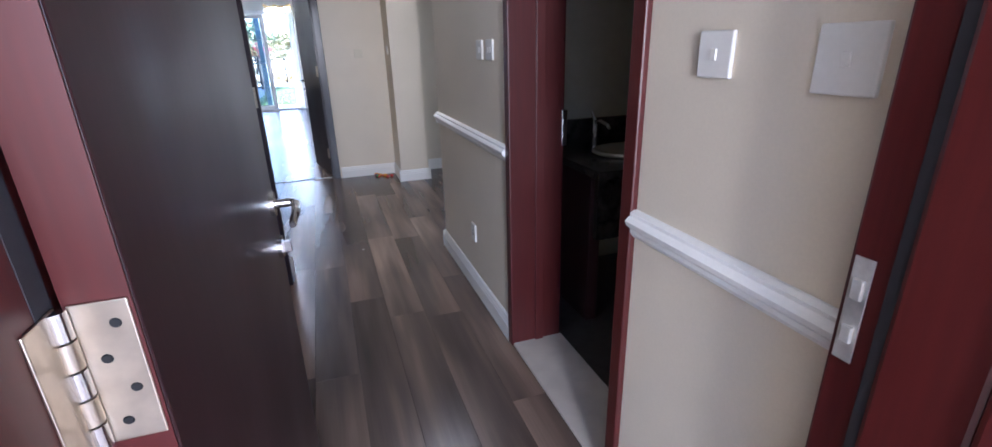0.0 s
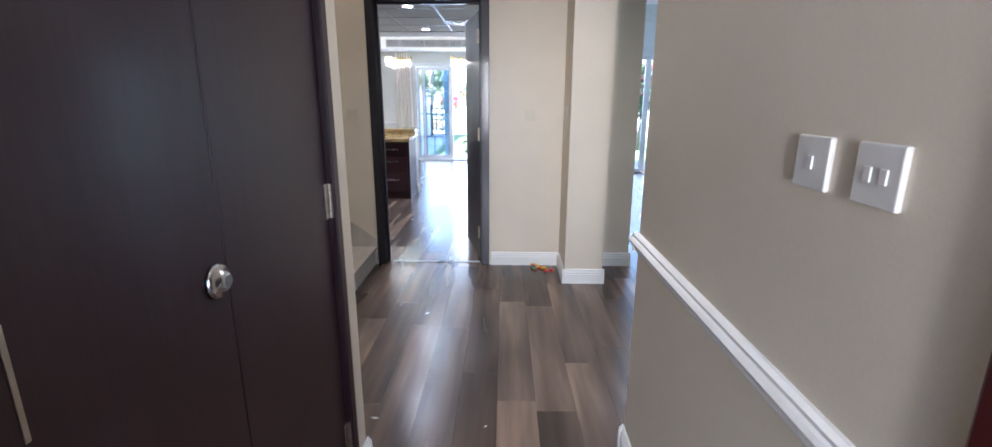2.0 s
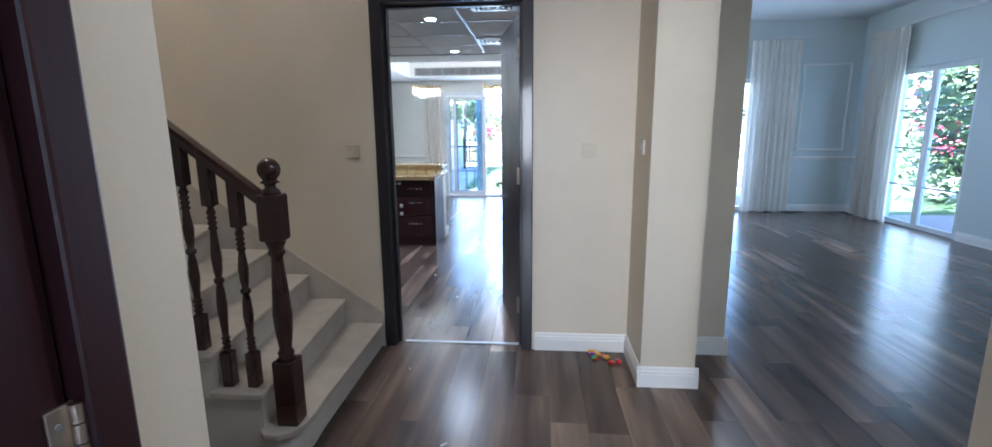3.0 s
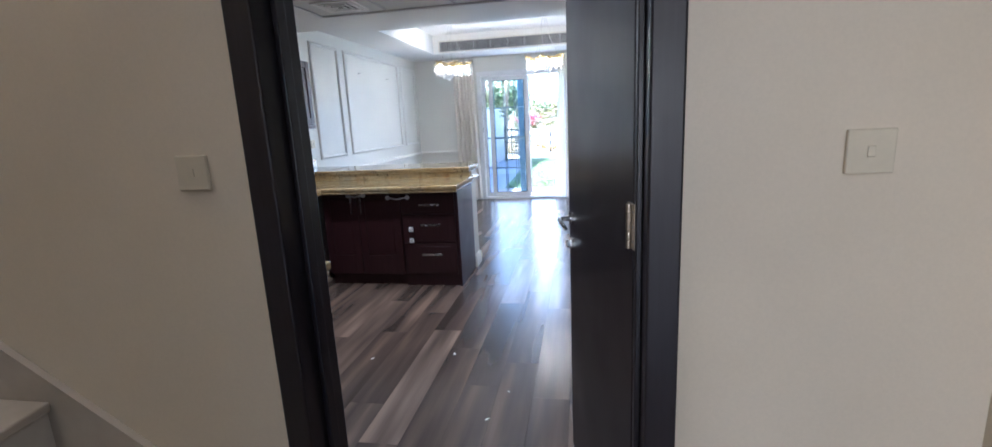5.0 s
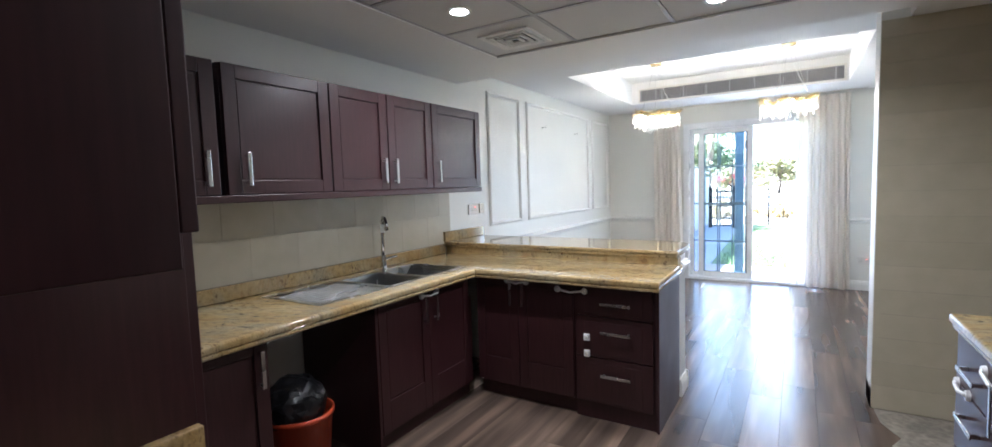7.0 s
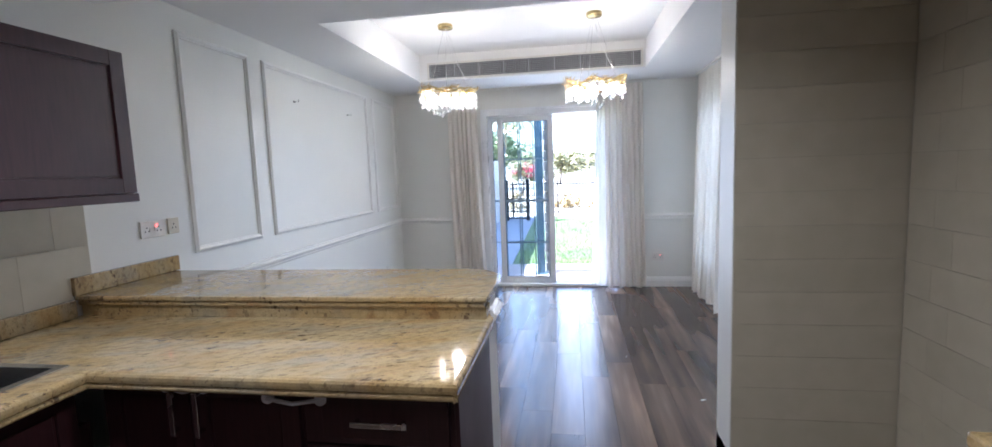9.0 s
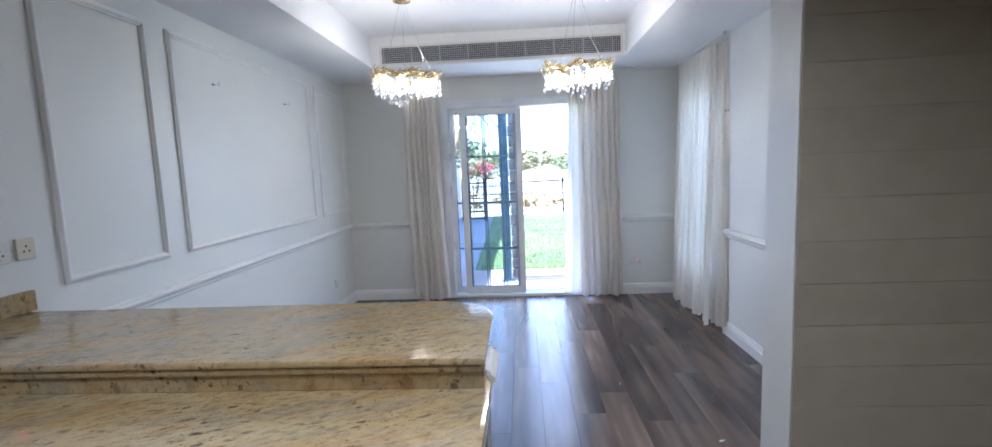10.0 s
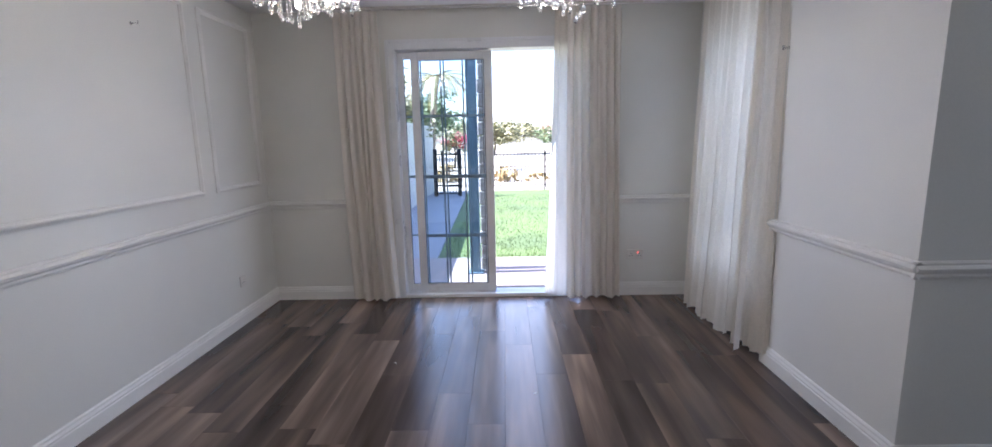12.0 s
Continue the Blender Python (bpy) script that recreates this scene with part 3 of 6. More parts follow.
tagged(part("trim_panel", bm, trim_white), "white raised bead framing a wall panel", "wall panel", "wall panel frames", "structure")

# ---- doors ----
def at_pose(ob, m):
    ob.matrix_world = m
    return ob


def hinge_plate(parent, at, side=1, h=0.11):
    """A butt hinge: two leaves with screws and a knuckle; side: which way the plates lie."""
    x, y, z = at
    bm = B()
    bx(bm, x - 0.026, y - 0.002, z - h / 2, x + 0.026, y + 0.002, z + h / 2, 0.001)
    p = part("hinge", bm, hinge_metal, parent, "brushed metal butt hinge")
    bm = B()
    for k in range(5):
        z0 = z - h / 2 + k * h / 5
        tube(bm, (x, y - 0.007 * side, z0 + 0.001), (x, y - 0.007 * side, z0 + h / 5 - 0.001), 0.007, seg=10)
    part("knuckle", bm, hinge_metal, p)
    bm = B()
    for sx2 in (-0.016, 0.016):
        for k in range(3):
            tube(bm, (x + sx2, y - 0.001, z - h * 0.33 + k * h * 0.33), (x + sx2, y - 0.0028 * side, z - h * 0.33 + k * h * 0.33), 0.0035, seg=8)
    part("screws", bm, grille_metal, p)


def lever_set(parent, x, z, y, out, lever_dir=-1):
    """Lever handle on a round rose, and a turn below it; y: face, out: +1 or -1 along y."""
    bm = B()
    tube(bm, (x, y, z), (x, y + out * 0.009, z), 0.027, seg=20)
    tube(bm, (x, y + out * 0.009, z), (x, y + out * 0.05, z), 0.010, 0.009)
    pipe(bm, [(x, y + out * 0.045, z), (x + lever_dir * 0.02, y + out * 0.052, z), (x + lever_dir * 0.07, y + out * 0.054, z - 0.004), (x + lever_dir * 0.125, y + out * 0.050, z - 0.012)], [0.009, 0.010, 0.009, 0.007], 10)
    part("door_handle", bm, chrome, parent, "chrome lever handle on a round rose")
    bm = B()
    tube(bm, (x, y, z - 0.10), (x, y + out * 0.010, z - 0.10), 0.025, seg=20)
    bx(bm, x - 0.005, min(y, y + out * 0.028), z - 0.115, x + 0.005, max(y, y + out * 0.028), z - 0.085, 0.003)
    part("thumb_turn", bm, chrome, parent, "chrome thumb turn")


def frame_parts(root, w, t, h, lw, mat, proud=0.014, stop=None):
    """Lining and head of a doorway: outer width w along x, wall depth t along y, outer height h, lining width lw."""
    for nm, s in (("jamb", (0, -proud, 0, lw, t + proud, h)), ("jamb", (w - lw, -proud, 0, w, t + proud, h)), ("head", (lw + 0.0005, -proud, h - lw, w - lw - 0.0005, t + proud, h))):
        bm = B()
        bx(bm, *s, 0.005)
        part(nm, bm, mat, root)
    if stop is not None:
        for nm, s in (("door_stop", (lw, stop, 0, lw + 0.012, stop + 0.04, h - lw)), ("door_stop", (w - lw - 0.012, stop, 0, w - lw, stop + 0.04, h - lw)), ("door_stop", (lw + 0.0125, stop, h - lw - 0.012, w - lw - 0.0125, stop + 0.04, h - lw - 0.0005))):
            bm = B()
            bx(bm, *s, 0.002)
            part(nm, bm, mat, root)


# entrance door, standing open against the corridor wall
door_in = tagged(new("door_1"), "dark mahogany entrance door, wide open, in a red-brown frame", "door", "", "structure")
door_in.location = (-0.115, 0.45, 0)
frame_parts(door_in, 0.9985, 0.25, 2.2, 0.08, red_wood, 0.02)
leaf_root = part("leaf", B(), door_wood, door_in)
bm = B()
bx(bm, 0, 0.0, 0.012, 0.79, 0.044, 2.11, 0.003)
leaf_root.data = mesh_of("leaf", bm)
leaf_root.data.materials.append(door_wood)
leaf_root.matrix_local = pose(0.129, 0.245, 0, 0, 0, 89.0)
lever_set(leaf_root, 0.73, 1.05, 0.0, -1, -1)
bm = B()
bx(bm, -0.0025, 0.001, 0.013, -0.0002, 0.043, 2.109)
part("edge_lipping", bm, red_wood, leaf_root, "red-brown edge lipping")
for z in (0.28, 1.138, 1.95):
    bm = B()
    bx(bm, -0.005, 0.003, z - 0.06, -0.0026, 0.040, z + 0.06, 0.001)
    bx(bm, -0.045, 0.0462, z - 0.06, -0.004, 0.0485, z + 0.06, 0.001)
    hg = part("hinge", bm, hinge_metal, leaf_root, "worn brass-toned butt hinge")
    for k in range(5):
        bm = B()
        z0 = z - 0.06 + k * 0.024
        tube(bm, (-0.009, 0.0455, z0 + 0.001), (-0.009, 0.0455, z0 + 0.023), 0.0075, seg=14)
        part("knuckle", bm, hinge_metal if k % 2 else chrome, hg)
    for k in range(4):
        bm = B()
        zz = z - 0.042 + k * 0.028
        yy = 0.014 if k % 2 else 0.026
        tube(bm, (-0.0062, yy, zz), (-0.0048, yy, zz), 0.0032, 0.0042, 12)
        part("screw", bm, iron, hg)
bm = B()
bx(bm, 0.9155, 0.235, 0.935, 0.918, 0.262, 1.09, 0.001)
bx(bm, 0.910, 0.240, 0.965, 0.9165, 0.256, 0.99, 0.002)
bx(bm, 0.910, 0.240, 1.03, 0.9165, 0.256, 1.06, 0.002)
part("strike_plate", bm, worn_steel, door_in, "worn metal strike plate")

# Left strip: dark shape for the shaded leaf gap; right strip: black seal line.
for nm, q, mt in (("gap_seal_strip", (0.0801, 0.222, 0.0, 0.0807, 0.245, 2.115), gasket), ("gap_seal_strip", (0.913, 0.196, 0.0, 0.9179, 0.214, 2.115), gasket), ("door_stop", (0.898, 0.085, 0.0, 0.9179, 0.1955, 2.115), red_wood), ("outer_stop", (0.888, -0.012, 0.0, 0.9179, 0.0845, 2.115), red_wood)):
    bm = B()
    bx(bm, *q, 0.0 if nm == "gap_seal_strip" else 0.008)
    part(nm, bm, mt, door_in)

# washroom doorway
door_wc = tagged(new("door_2"), "red-brown mahogany frame of the washroom doorway, door folded inside", "door", "", "structure")
at_pose(door_wc, pose(0.885, 2.235, 0, 0, 0, -90))
frame_parts(door_wc, 0.925, 0.215, 2.2, 0.05, red_wood, 0.018, 0.10)
bm = B()
bx(bm, 0.0505, 0.222, 0.95, 0.0525, 0.246, 1.10, 0.0008)
bx(bm, 0.0515, 0.226, 0.985, 0.055, 0.242, 1.01, 0.0008)
bx(bm, 0.0515, 0.226, 1.04, 0.055, 0.242, 1.065, 0.0008)
part("strike_plate", bm, chrome, door_wc, "steel strike plate")
boxes("threshold_washroom", marble, [(0.875, 1.36, 0.001, 1.125, 2.185, 0.016)], "cream marble threshold of the washroom", "threshold", bev=0.003)

# closet double door with a vent
door_cl = tagged(new("door_3"), "dark mahogany closet double door with a low louvred vent, closed", "door", "", "structure")
at_pose(door_cl, pose(-0.17, 2.16, 0, 0, 0, 90))
frame_parts(door_cl, 1.175, 0.20, 2.2, 0.05, door_wood, 0.012)
for nm, a, b in (("leaf", 0.052, 0.538), ("leaf", 0.541, 1.123)):
    bm = B()
    bx(bm, a, 0.012, 0.010, b, 0.052, 2.145, 0.003)
    lf = part(nm, bm, door_wood, door_cl)
    if a < 0.1:
        bm = B()
        lathe(bm, [(0.036, 0), (0.036, 0.006), (0.030, 0.013), (0.021, 0.015), (0.020, 0.022), (0.013, 0.026)], (0, 0, 0), 20)
        lk = part("lock_rose", bm, chrome, lf, "round chrome lock")
        lk.matrix_local = pose(0.498, 0.012, 1.10, 90)
        bm = B()
        bx(bm, 0.098, 0.0105, 1.05, 0.106, 0.0125, 1.20, 0.0008)
        part("edge_plate", bm, hinge_metal, lf)
    else:
        bm = B()
        bx(bm, 0.74, 0.004, 0.06, 1.04, 0.012, 0.29, 0.002)
        vent_p = part("vent", bm, door_wood, lf)
        for k in range(8):
            bm = B()
            z = 0.078 + k * 0.026
            bx(bm, 0.752, -0.004, z, 1.028, 0.004, z + 0.012, 0.002)
            part("slat", bm, door_wood, vent_p)
        for z in (0.27, 1.13, 1.95):
            hinge_plate(lf, (1.123, 0.010, z), 1, 0.11)

# kitchen door, open into the kitchen
door_k = tagged(new("door_4"), "near-black wooden kitchen door, open, in a matching frame", "door", "", "structure")
door_k.location = (-0.745, YB, 0)
frame_parts(door_k, 0.995, 0.15, 2.27, 0.07, black_wood, 0.018)
for s in ((0.0705, 0.06, 0, 0.085, 0.10, 2.199), (0.0855, 0.06, 2.185, 0.9095, 0.10, 2.1995), (0.910, 0.06, 0, 0.9245, 0.10, 2.199)):
    bm = B()
    bx(bm, *s, 0.003)
    part("door_stop", bm, black_wood, door_k)
leaf_k = part("leaf", B(), black_wood, door_k)
bm = B()
bx(bm, 0, -0.045, 0.012, 0.765, 0.0, 2.15, 0.003)
leaf_k.data = mesh_of("leaf", bm)
leaf_k.data.materials.append(black_wood)
leaf_k.matrix_local = pose(0.908, 0.108, 0, 0, 0, 102.8)
lever_set(leaf_k, 0.705, 1.03, 0.0, 1, -1)
lever_set(leaf_k, 0.705, 1.03, -0.045, -1, -1)
for z in (0.27, 1.15, 1.95):
    hinge_plate(leaf_k, (0.0, 0.004, z), -1, 0.11)
boxes("threshold_kitchen", grille_metal, [(-0.63, 6.00, 0.0005, 0.16, 6.03, 0.006)], "thin metal floor strip in the kitchen doorway", "threshold", bev=0.001)

# ---- washroom ----
van = thing("vanity", "dark granite washstand with an inset oval basin", "washstand")
bm = B()
bx(bm, 1.28, 2.15, 0.78, 2.35, 2.95, 0.82, 0.006)
part("countertop", bm, wc_granite, van)
bm = B()
bx(bm, 1.30, 2.18, 0.48, 2.33, 2.22, 0.78, 0.004)
part("apron", bm, wc_granite, van)
bm = B()
bx(bm, 1.30, 2.25, 0.006, 1.36, 2.94, 0.78, 0.004)
part("side_panel", bm, cabinet_wood, van)
bm = B()
bx(bm, 1.28, 2.91, 0.82, 2.35, 2.945, 0.94, 0.004)
part("upstand", bm, wc_granite, van)
bm = B()
prof = [(0.205, 0.0), (0.217, 0.010), (0.212, 0.020), (0.196, 0.021), (0.178, 0.013), (0.12, 0.005), (0.02, 0.003)]
lathe(bm, prof, (0, 0, 0), 28)
bas = part("basin", bm, porcelain, van, "white oval porcelain basin")
bas.matrix_local = Matrix.Translation((1.66, 2.47, 0.821)) @ Matrix.Diagonal((1.0, 0.78, 1.0, 1.0))
bm = B()
tube(bm, (1.63, 2.80, 0.82), (1.63, 2.80, 0.94), 0.018)
pipe(bm, [(1.63, 2.80, 0.93), (1.63, 2.74, 0.945), (1.63, 2.66, 0.93), (1.63, 2.645, 0.91)], 0.012)
tube(bm, (1.63, 2.80, 0.94), (1.63, 2.84, 0.985), 0.012, 0.008)
part("tap", bm, chrome, van, "chrome basin tap")

# ---- staircase ----
stair = thing("staircase", "cream marble staircase with white risers and a dark turned banister", "staircase")
RISE = 0.168
NOSE = [((-0.75, YB), (-0.735, 4.72)), ((-1.0, YB), (-0.89, 4.72)), ((-1.245, YB), (-1.105, 4.72)), ((-1.49, YB), (-1.33, 4.72)), ((-1.86, YB), (-1.49, 4.76)), ((-2.28, YB), (-1.50, 4.74)), ((-2.65, 5.62), (-1.505, 4.72)), ((-2.65, 5.14), (-1.51, 4.70)), ((-2.65, 4.70), (-1.51, 4.66)), ((-2.65, 4.42), (-1.51, 4.42)), ((-2.65, 4.17), (-1.51, 4.17)), ((-2.65, 3.92), (-1.51, 3.92)), ((-2.65, 3.67), (-1.51, 3.67))]


def prism(bm, pts, z0, z1, bev=0.0):
    lo, hi = [bm.verts.new((x, y, z0)) for x, y in pts], [bm.verts.new((x, y, z1)) for x, y in pts]
    fs = [bm.faces.new(lo[::-1]), bm.faces.new(hi)]
    n = len(pts)
    for i in range(n):
        fs.append(bm.faces.new((lo[i], lo[(i + 1) % n], hi[(i + 1) % n], hi[i])))
    if bev:
        bmesh.ops.bevel(bm, geom=list({e for f in fs for e in f.edges}), offset=bev, segments=2, affect="EDGES", profile=0.5)


for i in range(len(NOSE) - 1):
    (wa, ca), (wb, cb) = NOSE[i], NOSE[i + 1]
    extra = [(-2.65, YB - 0.004)] if i == 5 else []
    sx = 0.02 if i < 5 else 0.0
    z = RISE * (i + 1)
    wall_y = -0.024 if i < 5 else 0
    body = [(wa[0] - sx, wa[1] + wall_y), (ca[0] - sx, ca[1] + 0.01)]
    tr = [(wa[0], wa[1] + wall_y), (ca[0], ca[1] - 0.012)]
    if i == 0:
        tr = [(wa[0], wa[1] + wall_y), (-0.745, 5.0), (-0.735, 4.85), (-0.745, 4.76), (-0.78, 4.70), (-0.83, 4.675), (-0.89, 4.675)]
        body = [(wa[0] - sx, wa[1] + wall_y), (-0.765, 5.0), (-0.755, 4.86), (-0.765, 4.775), (-0.795, 4.72), (-0.84, 4.697), (-0.90, 4.695)]
    back = [(cb[0] - 0.03, cb[1] - 0.012), (wb[0] - (0.03 if i < 4 else 0), wb[1] + wall_y)] + extra
    bm = B()
    prism(bm, body + [(cb[0] - 0.02, cb[1] + 0.01), (wb[0] - 0.02 * (i < 4), wb[1] + wall_y)] + extra, 0.0 if i < 5 else z - 0.36, z - 0.0305)
    part("riser", bm, riser_white, stair)
    bm = B()
    prism(bm, tr + back, z - 0.030, z, 0.006)
    part("tread", bm, marble, stair, "worn cream marble tread")
bm = B()
pts = [(-0.748, 0.0), (-0.748, 0.235), (-1.56, 0.79), (-2.66, 1.53), (-2.66, 0.0)]
lo, hi = [bm.verts.new((x, YB - 0.022, z)) for x, z in pts], [bm.verts.new((x, YB - 0.001, z)) for x, z in pts]
bm.faces.new(lo), bm.faces.new(hi[::-1])
for i in range(5):
    bm.faces.new((lo[i], lo[(i + 1) % 5], hi[(i + 1) % 5], hi[i]))
part("wall_skirt", bm, marble, stair)
bm = B()
bx(bm, -1.33, 4.745, 0.0, -0.9, 4.80, 0.10)
part("plinth", bm, riser_white, stair)

ban = thing("banister", "dark varnished wooden banister with turned balusters and a ball-topped newel", "banister")
BY = 4.785
bm = B()
bx(bm, -0.857, BY - 0.047, RISE, -0.763, BY + 0.047, 0.47, 0.006)
lathe(bm, [(0.044, 0.47), (0.030, 0.485), (0.036, 0.50), (0.026, 0.52), (0.036, 0.60), (0.040, 0.68), (0.034, 0.78), (0.025, 0.90), (0.024, 0.93), (0.036, 0.945), (0.030, 0.965), (0.036, 0.98), (0.044, 1.0)], (-0.81, BY, 0), 20)
bx(bm, -0.857, BY - 0.047, 1.0, -0.763, BY + 0.047, 1.195, 0.010)
lathe(bm, [(0.040, 1.195), (0.034, 1.212), (0.022, 1.222), (0.022, 1.235), (0.040, 1.243), (0.026, 1.252), (0.030, 1.258), (0.042, 1.275), (0.046, 1.295), (0.042, 1.315), (0.028, 1.333), (0.008, 1.342)], (-0.81, BY, 0), 20)
part("newel_post", bm, rail_wood, ban)


def rail_z(x):
    return 1.155 + (-0.86 - x) * 0.775


bm = B()
HR = [(0.030, 0.0), (0.030, 0.02), (0.034, 0.035), (0.026, 0.054), (0, 0.062), (-0.026, 0.054), (-0.034, 0.035), (-0.030, 0.02), (-0.030, 0.0)]
moulding(bm, (-0.80, BY, rail_z(-0.80)), (-1.52, BY, rail_z(-1.52)), (0, 1, 0), (0, 0, 1), HR)
part("handrail", bm, rail_wood, ban)


def baluster(x, z0):
    z1 = rail_z(x) + 0.02
    bm = B()
    bx(bm, x - 0.024, BY - 0.024, z0, x + 0.024, BY + 0.024, z0 + 0.16, 0.004)
    t = z1 - 0.20
    a = z0 + 0.16
    m = (a + t) / 2
    prof = [(0.022, a), (0.012, a + 0.010)]
    for k in range(3):
        prof += [(0.020, a + 0.020 + k * 0.021), (0.013, a + 0.031 + k * 0.021)]
    prof += [(0.015, a + 0.10), (0.022, m - 0.11), (0.018, m - 0.045), (0.013, m - 0.014), (0.021, m - 0.008), (0.021, m + 0.008), (0.013, m + 0.014), (0.018, m + 0.045), (0.022, m + 0.10), (0.014, t - 0.115)]
    for k in range(4):
        prof += [(0.013, t - 0.106 + k * 0.022), (0.020, t - 0.096 + k * 0.022)]
    prof += [(0.012, t - 0.008), (0.022, t)]
    lathe(bm, prof, (x, BY, 0), 12)
    bx(bm, x - 0.024, BY - 0.024, t, x + 0.024, BY + 0.024, z1, 0.004)
    part("baluster", bm, rail_wood, ban)


for x, n in ((-0.965, 2), (-1.08, 2), (-1.19, 3), (-1.305, 3), (-1.42, 4)):
    baluster(x, RISE * n)

# ---- kitchen ----
SETBACK = -0.16
def shaker(name, parent, o, ax, up, w, h, out, mat=cabinet_wood, fr=0.062, low=0.062, label=""):
    """A framed cabinet front: o is its lower corner, ax and up its edges, out the way it faces."""
    o, ax, up, out = Vector(o), Vector(ax), Vector(up), Vector(out)
    bm = B()

    def slab(u0, v0, u1, v1, d0, d1, bev=0.0):
        a, b = o + ax * u0 + up * v0 + out * d0, o + ax * u1 + up * v1 + out * d1
        bx(bm, a.x, a.y, a.z, b.x, b.y, b.z, bev)

    slab(fr - 0.006, low - 0.006, w - fr + 0.006, h - fr + 0.006, 0, 0.010)
    slab(fr + 0.008, low + 0.008, w - fr - 0.008, h - fr - 0.008, 0.009, 0.0125, 0.002)
    door = part(name, bm, mat, parent, label)
    for nm, q in (("stile", (0, 0, fr, h, 0, 0.020)), ("stile", (w - fr, 0, w, h, 0, 0.020)), ("rail", (fr, 0, w - fr, low, 0, 0.0195)), ("rail", (fr, h - fr, w - fr, h, 0, 0.0195))):
        bm = B()
        slab(*q, 0.002)
        part(nm, bm, mat, door)
    return door


def bar_handle(parent, a, b, out, w=0.009):
    """A flat strap pull between a and b on two stems."""
    a, b, out = Vector(a), Vector(b), Vector(out)
    d = (b - a).normalized()
    side = d.cross(out) * w
    bm = B()
    p, q = a + out * 0.026 - d * 0.016 - side, b + out * 0.031 + d * 0.016 + side
    bx(bm, p.x, p.y, p.z, q.x, q.y, q.z, 0.002)
    for e in (a, b):
        p, q = e - side * 0.8 - d * 0.005, e + side * 0.8 + d * 0.005 + out * 0.0265
        bx(bm, p.x, p.y, p.z, q.x, q.y, q.z, 0.001)
    part("handle", bm, steel, parent, "brushed steel strap handle")


def child_lock(a, b, out, sag=0.012):
    """A milky plastic safety catch: two pads and a strap."""
    a, b, out = Vector(a), Vector(b), Vector(out)
    root = thing("child_safety_lock", "milky white plastic child lock stuck across cabinet fronts", "child lock", "child locks")
    d = (b - a).normalized()
    for p in (a, b):
        bm = B()
        tube(bm, p, p + out * 0.012, 0.021, 0.018, 16)
        part("pad", bm, plastic_clear, root)
    bm = B()
    mid = (a + b) / 2 + Vector((0, 0, -sag)) + out * 0.016
    pipe(bm, [a + out * 0.011, a + d * 0.02 + out * 0.016, mid, b - d * 0.02 + out * 0.016, b + out * 0.011], 0.007, 8)
    part("strap", bm, plastic_clear, root)
    return root


CF = -2.25          # face of the west base units
PF = 9.01           # face of the peninsula units
Xp, Yp, Zp, Xm, Ym = (1, 0, 0), (0, 1, 0), (0, 0, 1), (-1, 0, 0), (0, -1, 0)


def carcass(name, label, s, kick=None, mat=cabinet_wood, group="kitchen base units"):
    root = thing(name, label, "kitchen cabinet", group)
    bm = B()
    bx(bm, *s, 0.002)
    part("body", bm, mat, root)
    if kick:
        bm = B()
        bx(bm, *kick)
        part("plinth", bm, mat, root)
    return root


# west run: unit, open gap with a bin, sink unit
u = carcass("base_cabinet", "dark mahogany base cabinet beside the open appliance gap", (-2.87, 6.76, 0.10, CF - 0.0205, 7.445, 0.86), (-2.87, 6.76, 0, CF - 0.06, 7.445, 0.0995))
shaker("door", u, (CF - 0.02, 6.765, 0.11), Yp, Zp, 0.675, 0.745, Xp, low=0.175)
bar_handle(u, (CF, 7.40, 0.66), (CF, 7.40, 0.79), Xp)
bm = B()
bx(bm, -2.87, 8.06, 0.0, CF, 8.08, 0.86, 0.002)
tagged(part("end_panel", bm, cabinet_wood), "dark mahogany panel beside the appliance gap", "panel")
u = carcass("sink_cabinet", "dark mahogany two-door cabinet under the kitchen sink", (-2.87, 8.081, 0.10, CF - 0.0205, 8.985, 0.70), (-2.87, 8.081, 0, CF - 0.06, 8.985, 0.0995))
shaker("door", u, (CF - 0.02, 8.085, 0.11), Yp, Zp, 0.42, 0.745, Xp, low=0.175)
shaker("door", u, (CF - 0.02, 8.51, 0.11), Yp, Zp, 0.42, 0.745, Xp, low=0.175)
bar_handle(u, (CF, 8.455, 0.66), (CF, 8.455, 0.79), Xp)
bar_handle(u, (CF, 8.56, 0.66), (CF, 8.56, 0.79), Xp)
child_lock((CF, 8.44, 0.815), (CF, 8.58, 0.815), Xp)
# peninsula
u = carcass("peninsula_cabinet", "dark mahogany two-door peninsula cabinet", (-2.24, PF + 0.0205, 0.10, -1.512, 9.56, 0.86), (-2.24, PF + 0.06, 0, -1.512, 9.56, 0.0995))
shaker("door", u, (-2.235, PF + 0.02, 0.11), Xp, Zp, 0.325, 0.745, Ym, low=0.175)
shaker("door", u, (-1.905, PF + 0.02, 0.11), Xp, Zp, 0.385, 0.745, Ym, low=0.175)
bar_handle(u, (-1.955, PF, 0.68), (-1.955, PF, 0.80), Ym)
bar_handle(u, (-1.865, PF, 0.68), (-1.865, PF, 0.80), Ym)
child_lock((-1.985, PF, 0.825), (-1.845, PF, 0.825), Ym)
child_lock((-1.62, PF, 0.80), (-1.44, PF, 0.80), Ym)
u = carcass("drawer_cabinet", "dark mahogany cabinet with three drawers", (-1.51, PF + 0.0205, 0.0, -1.01, 9.56, 0.86))
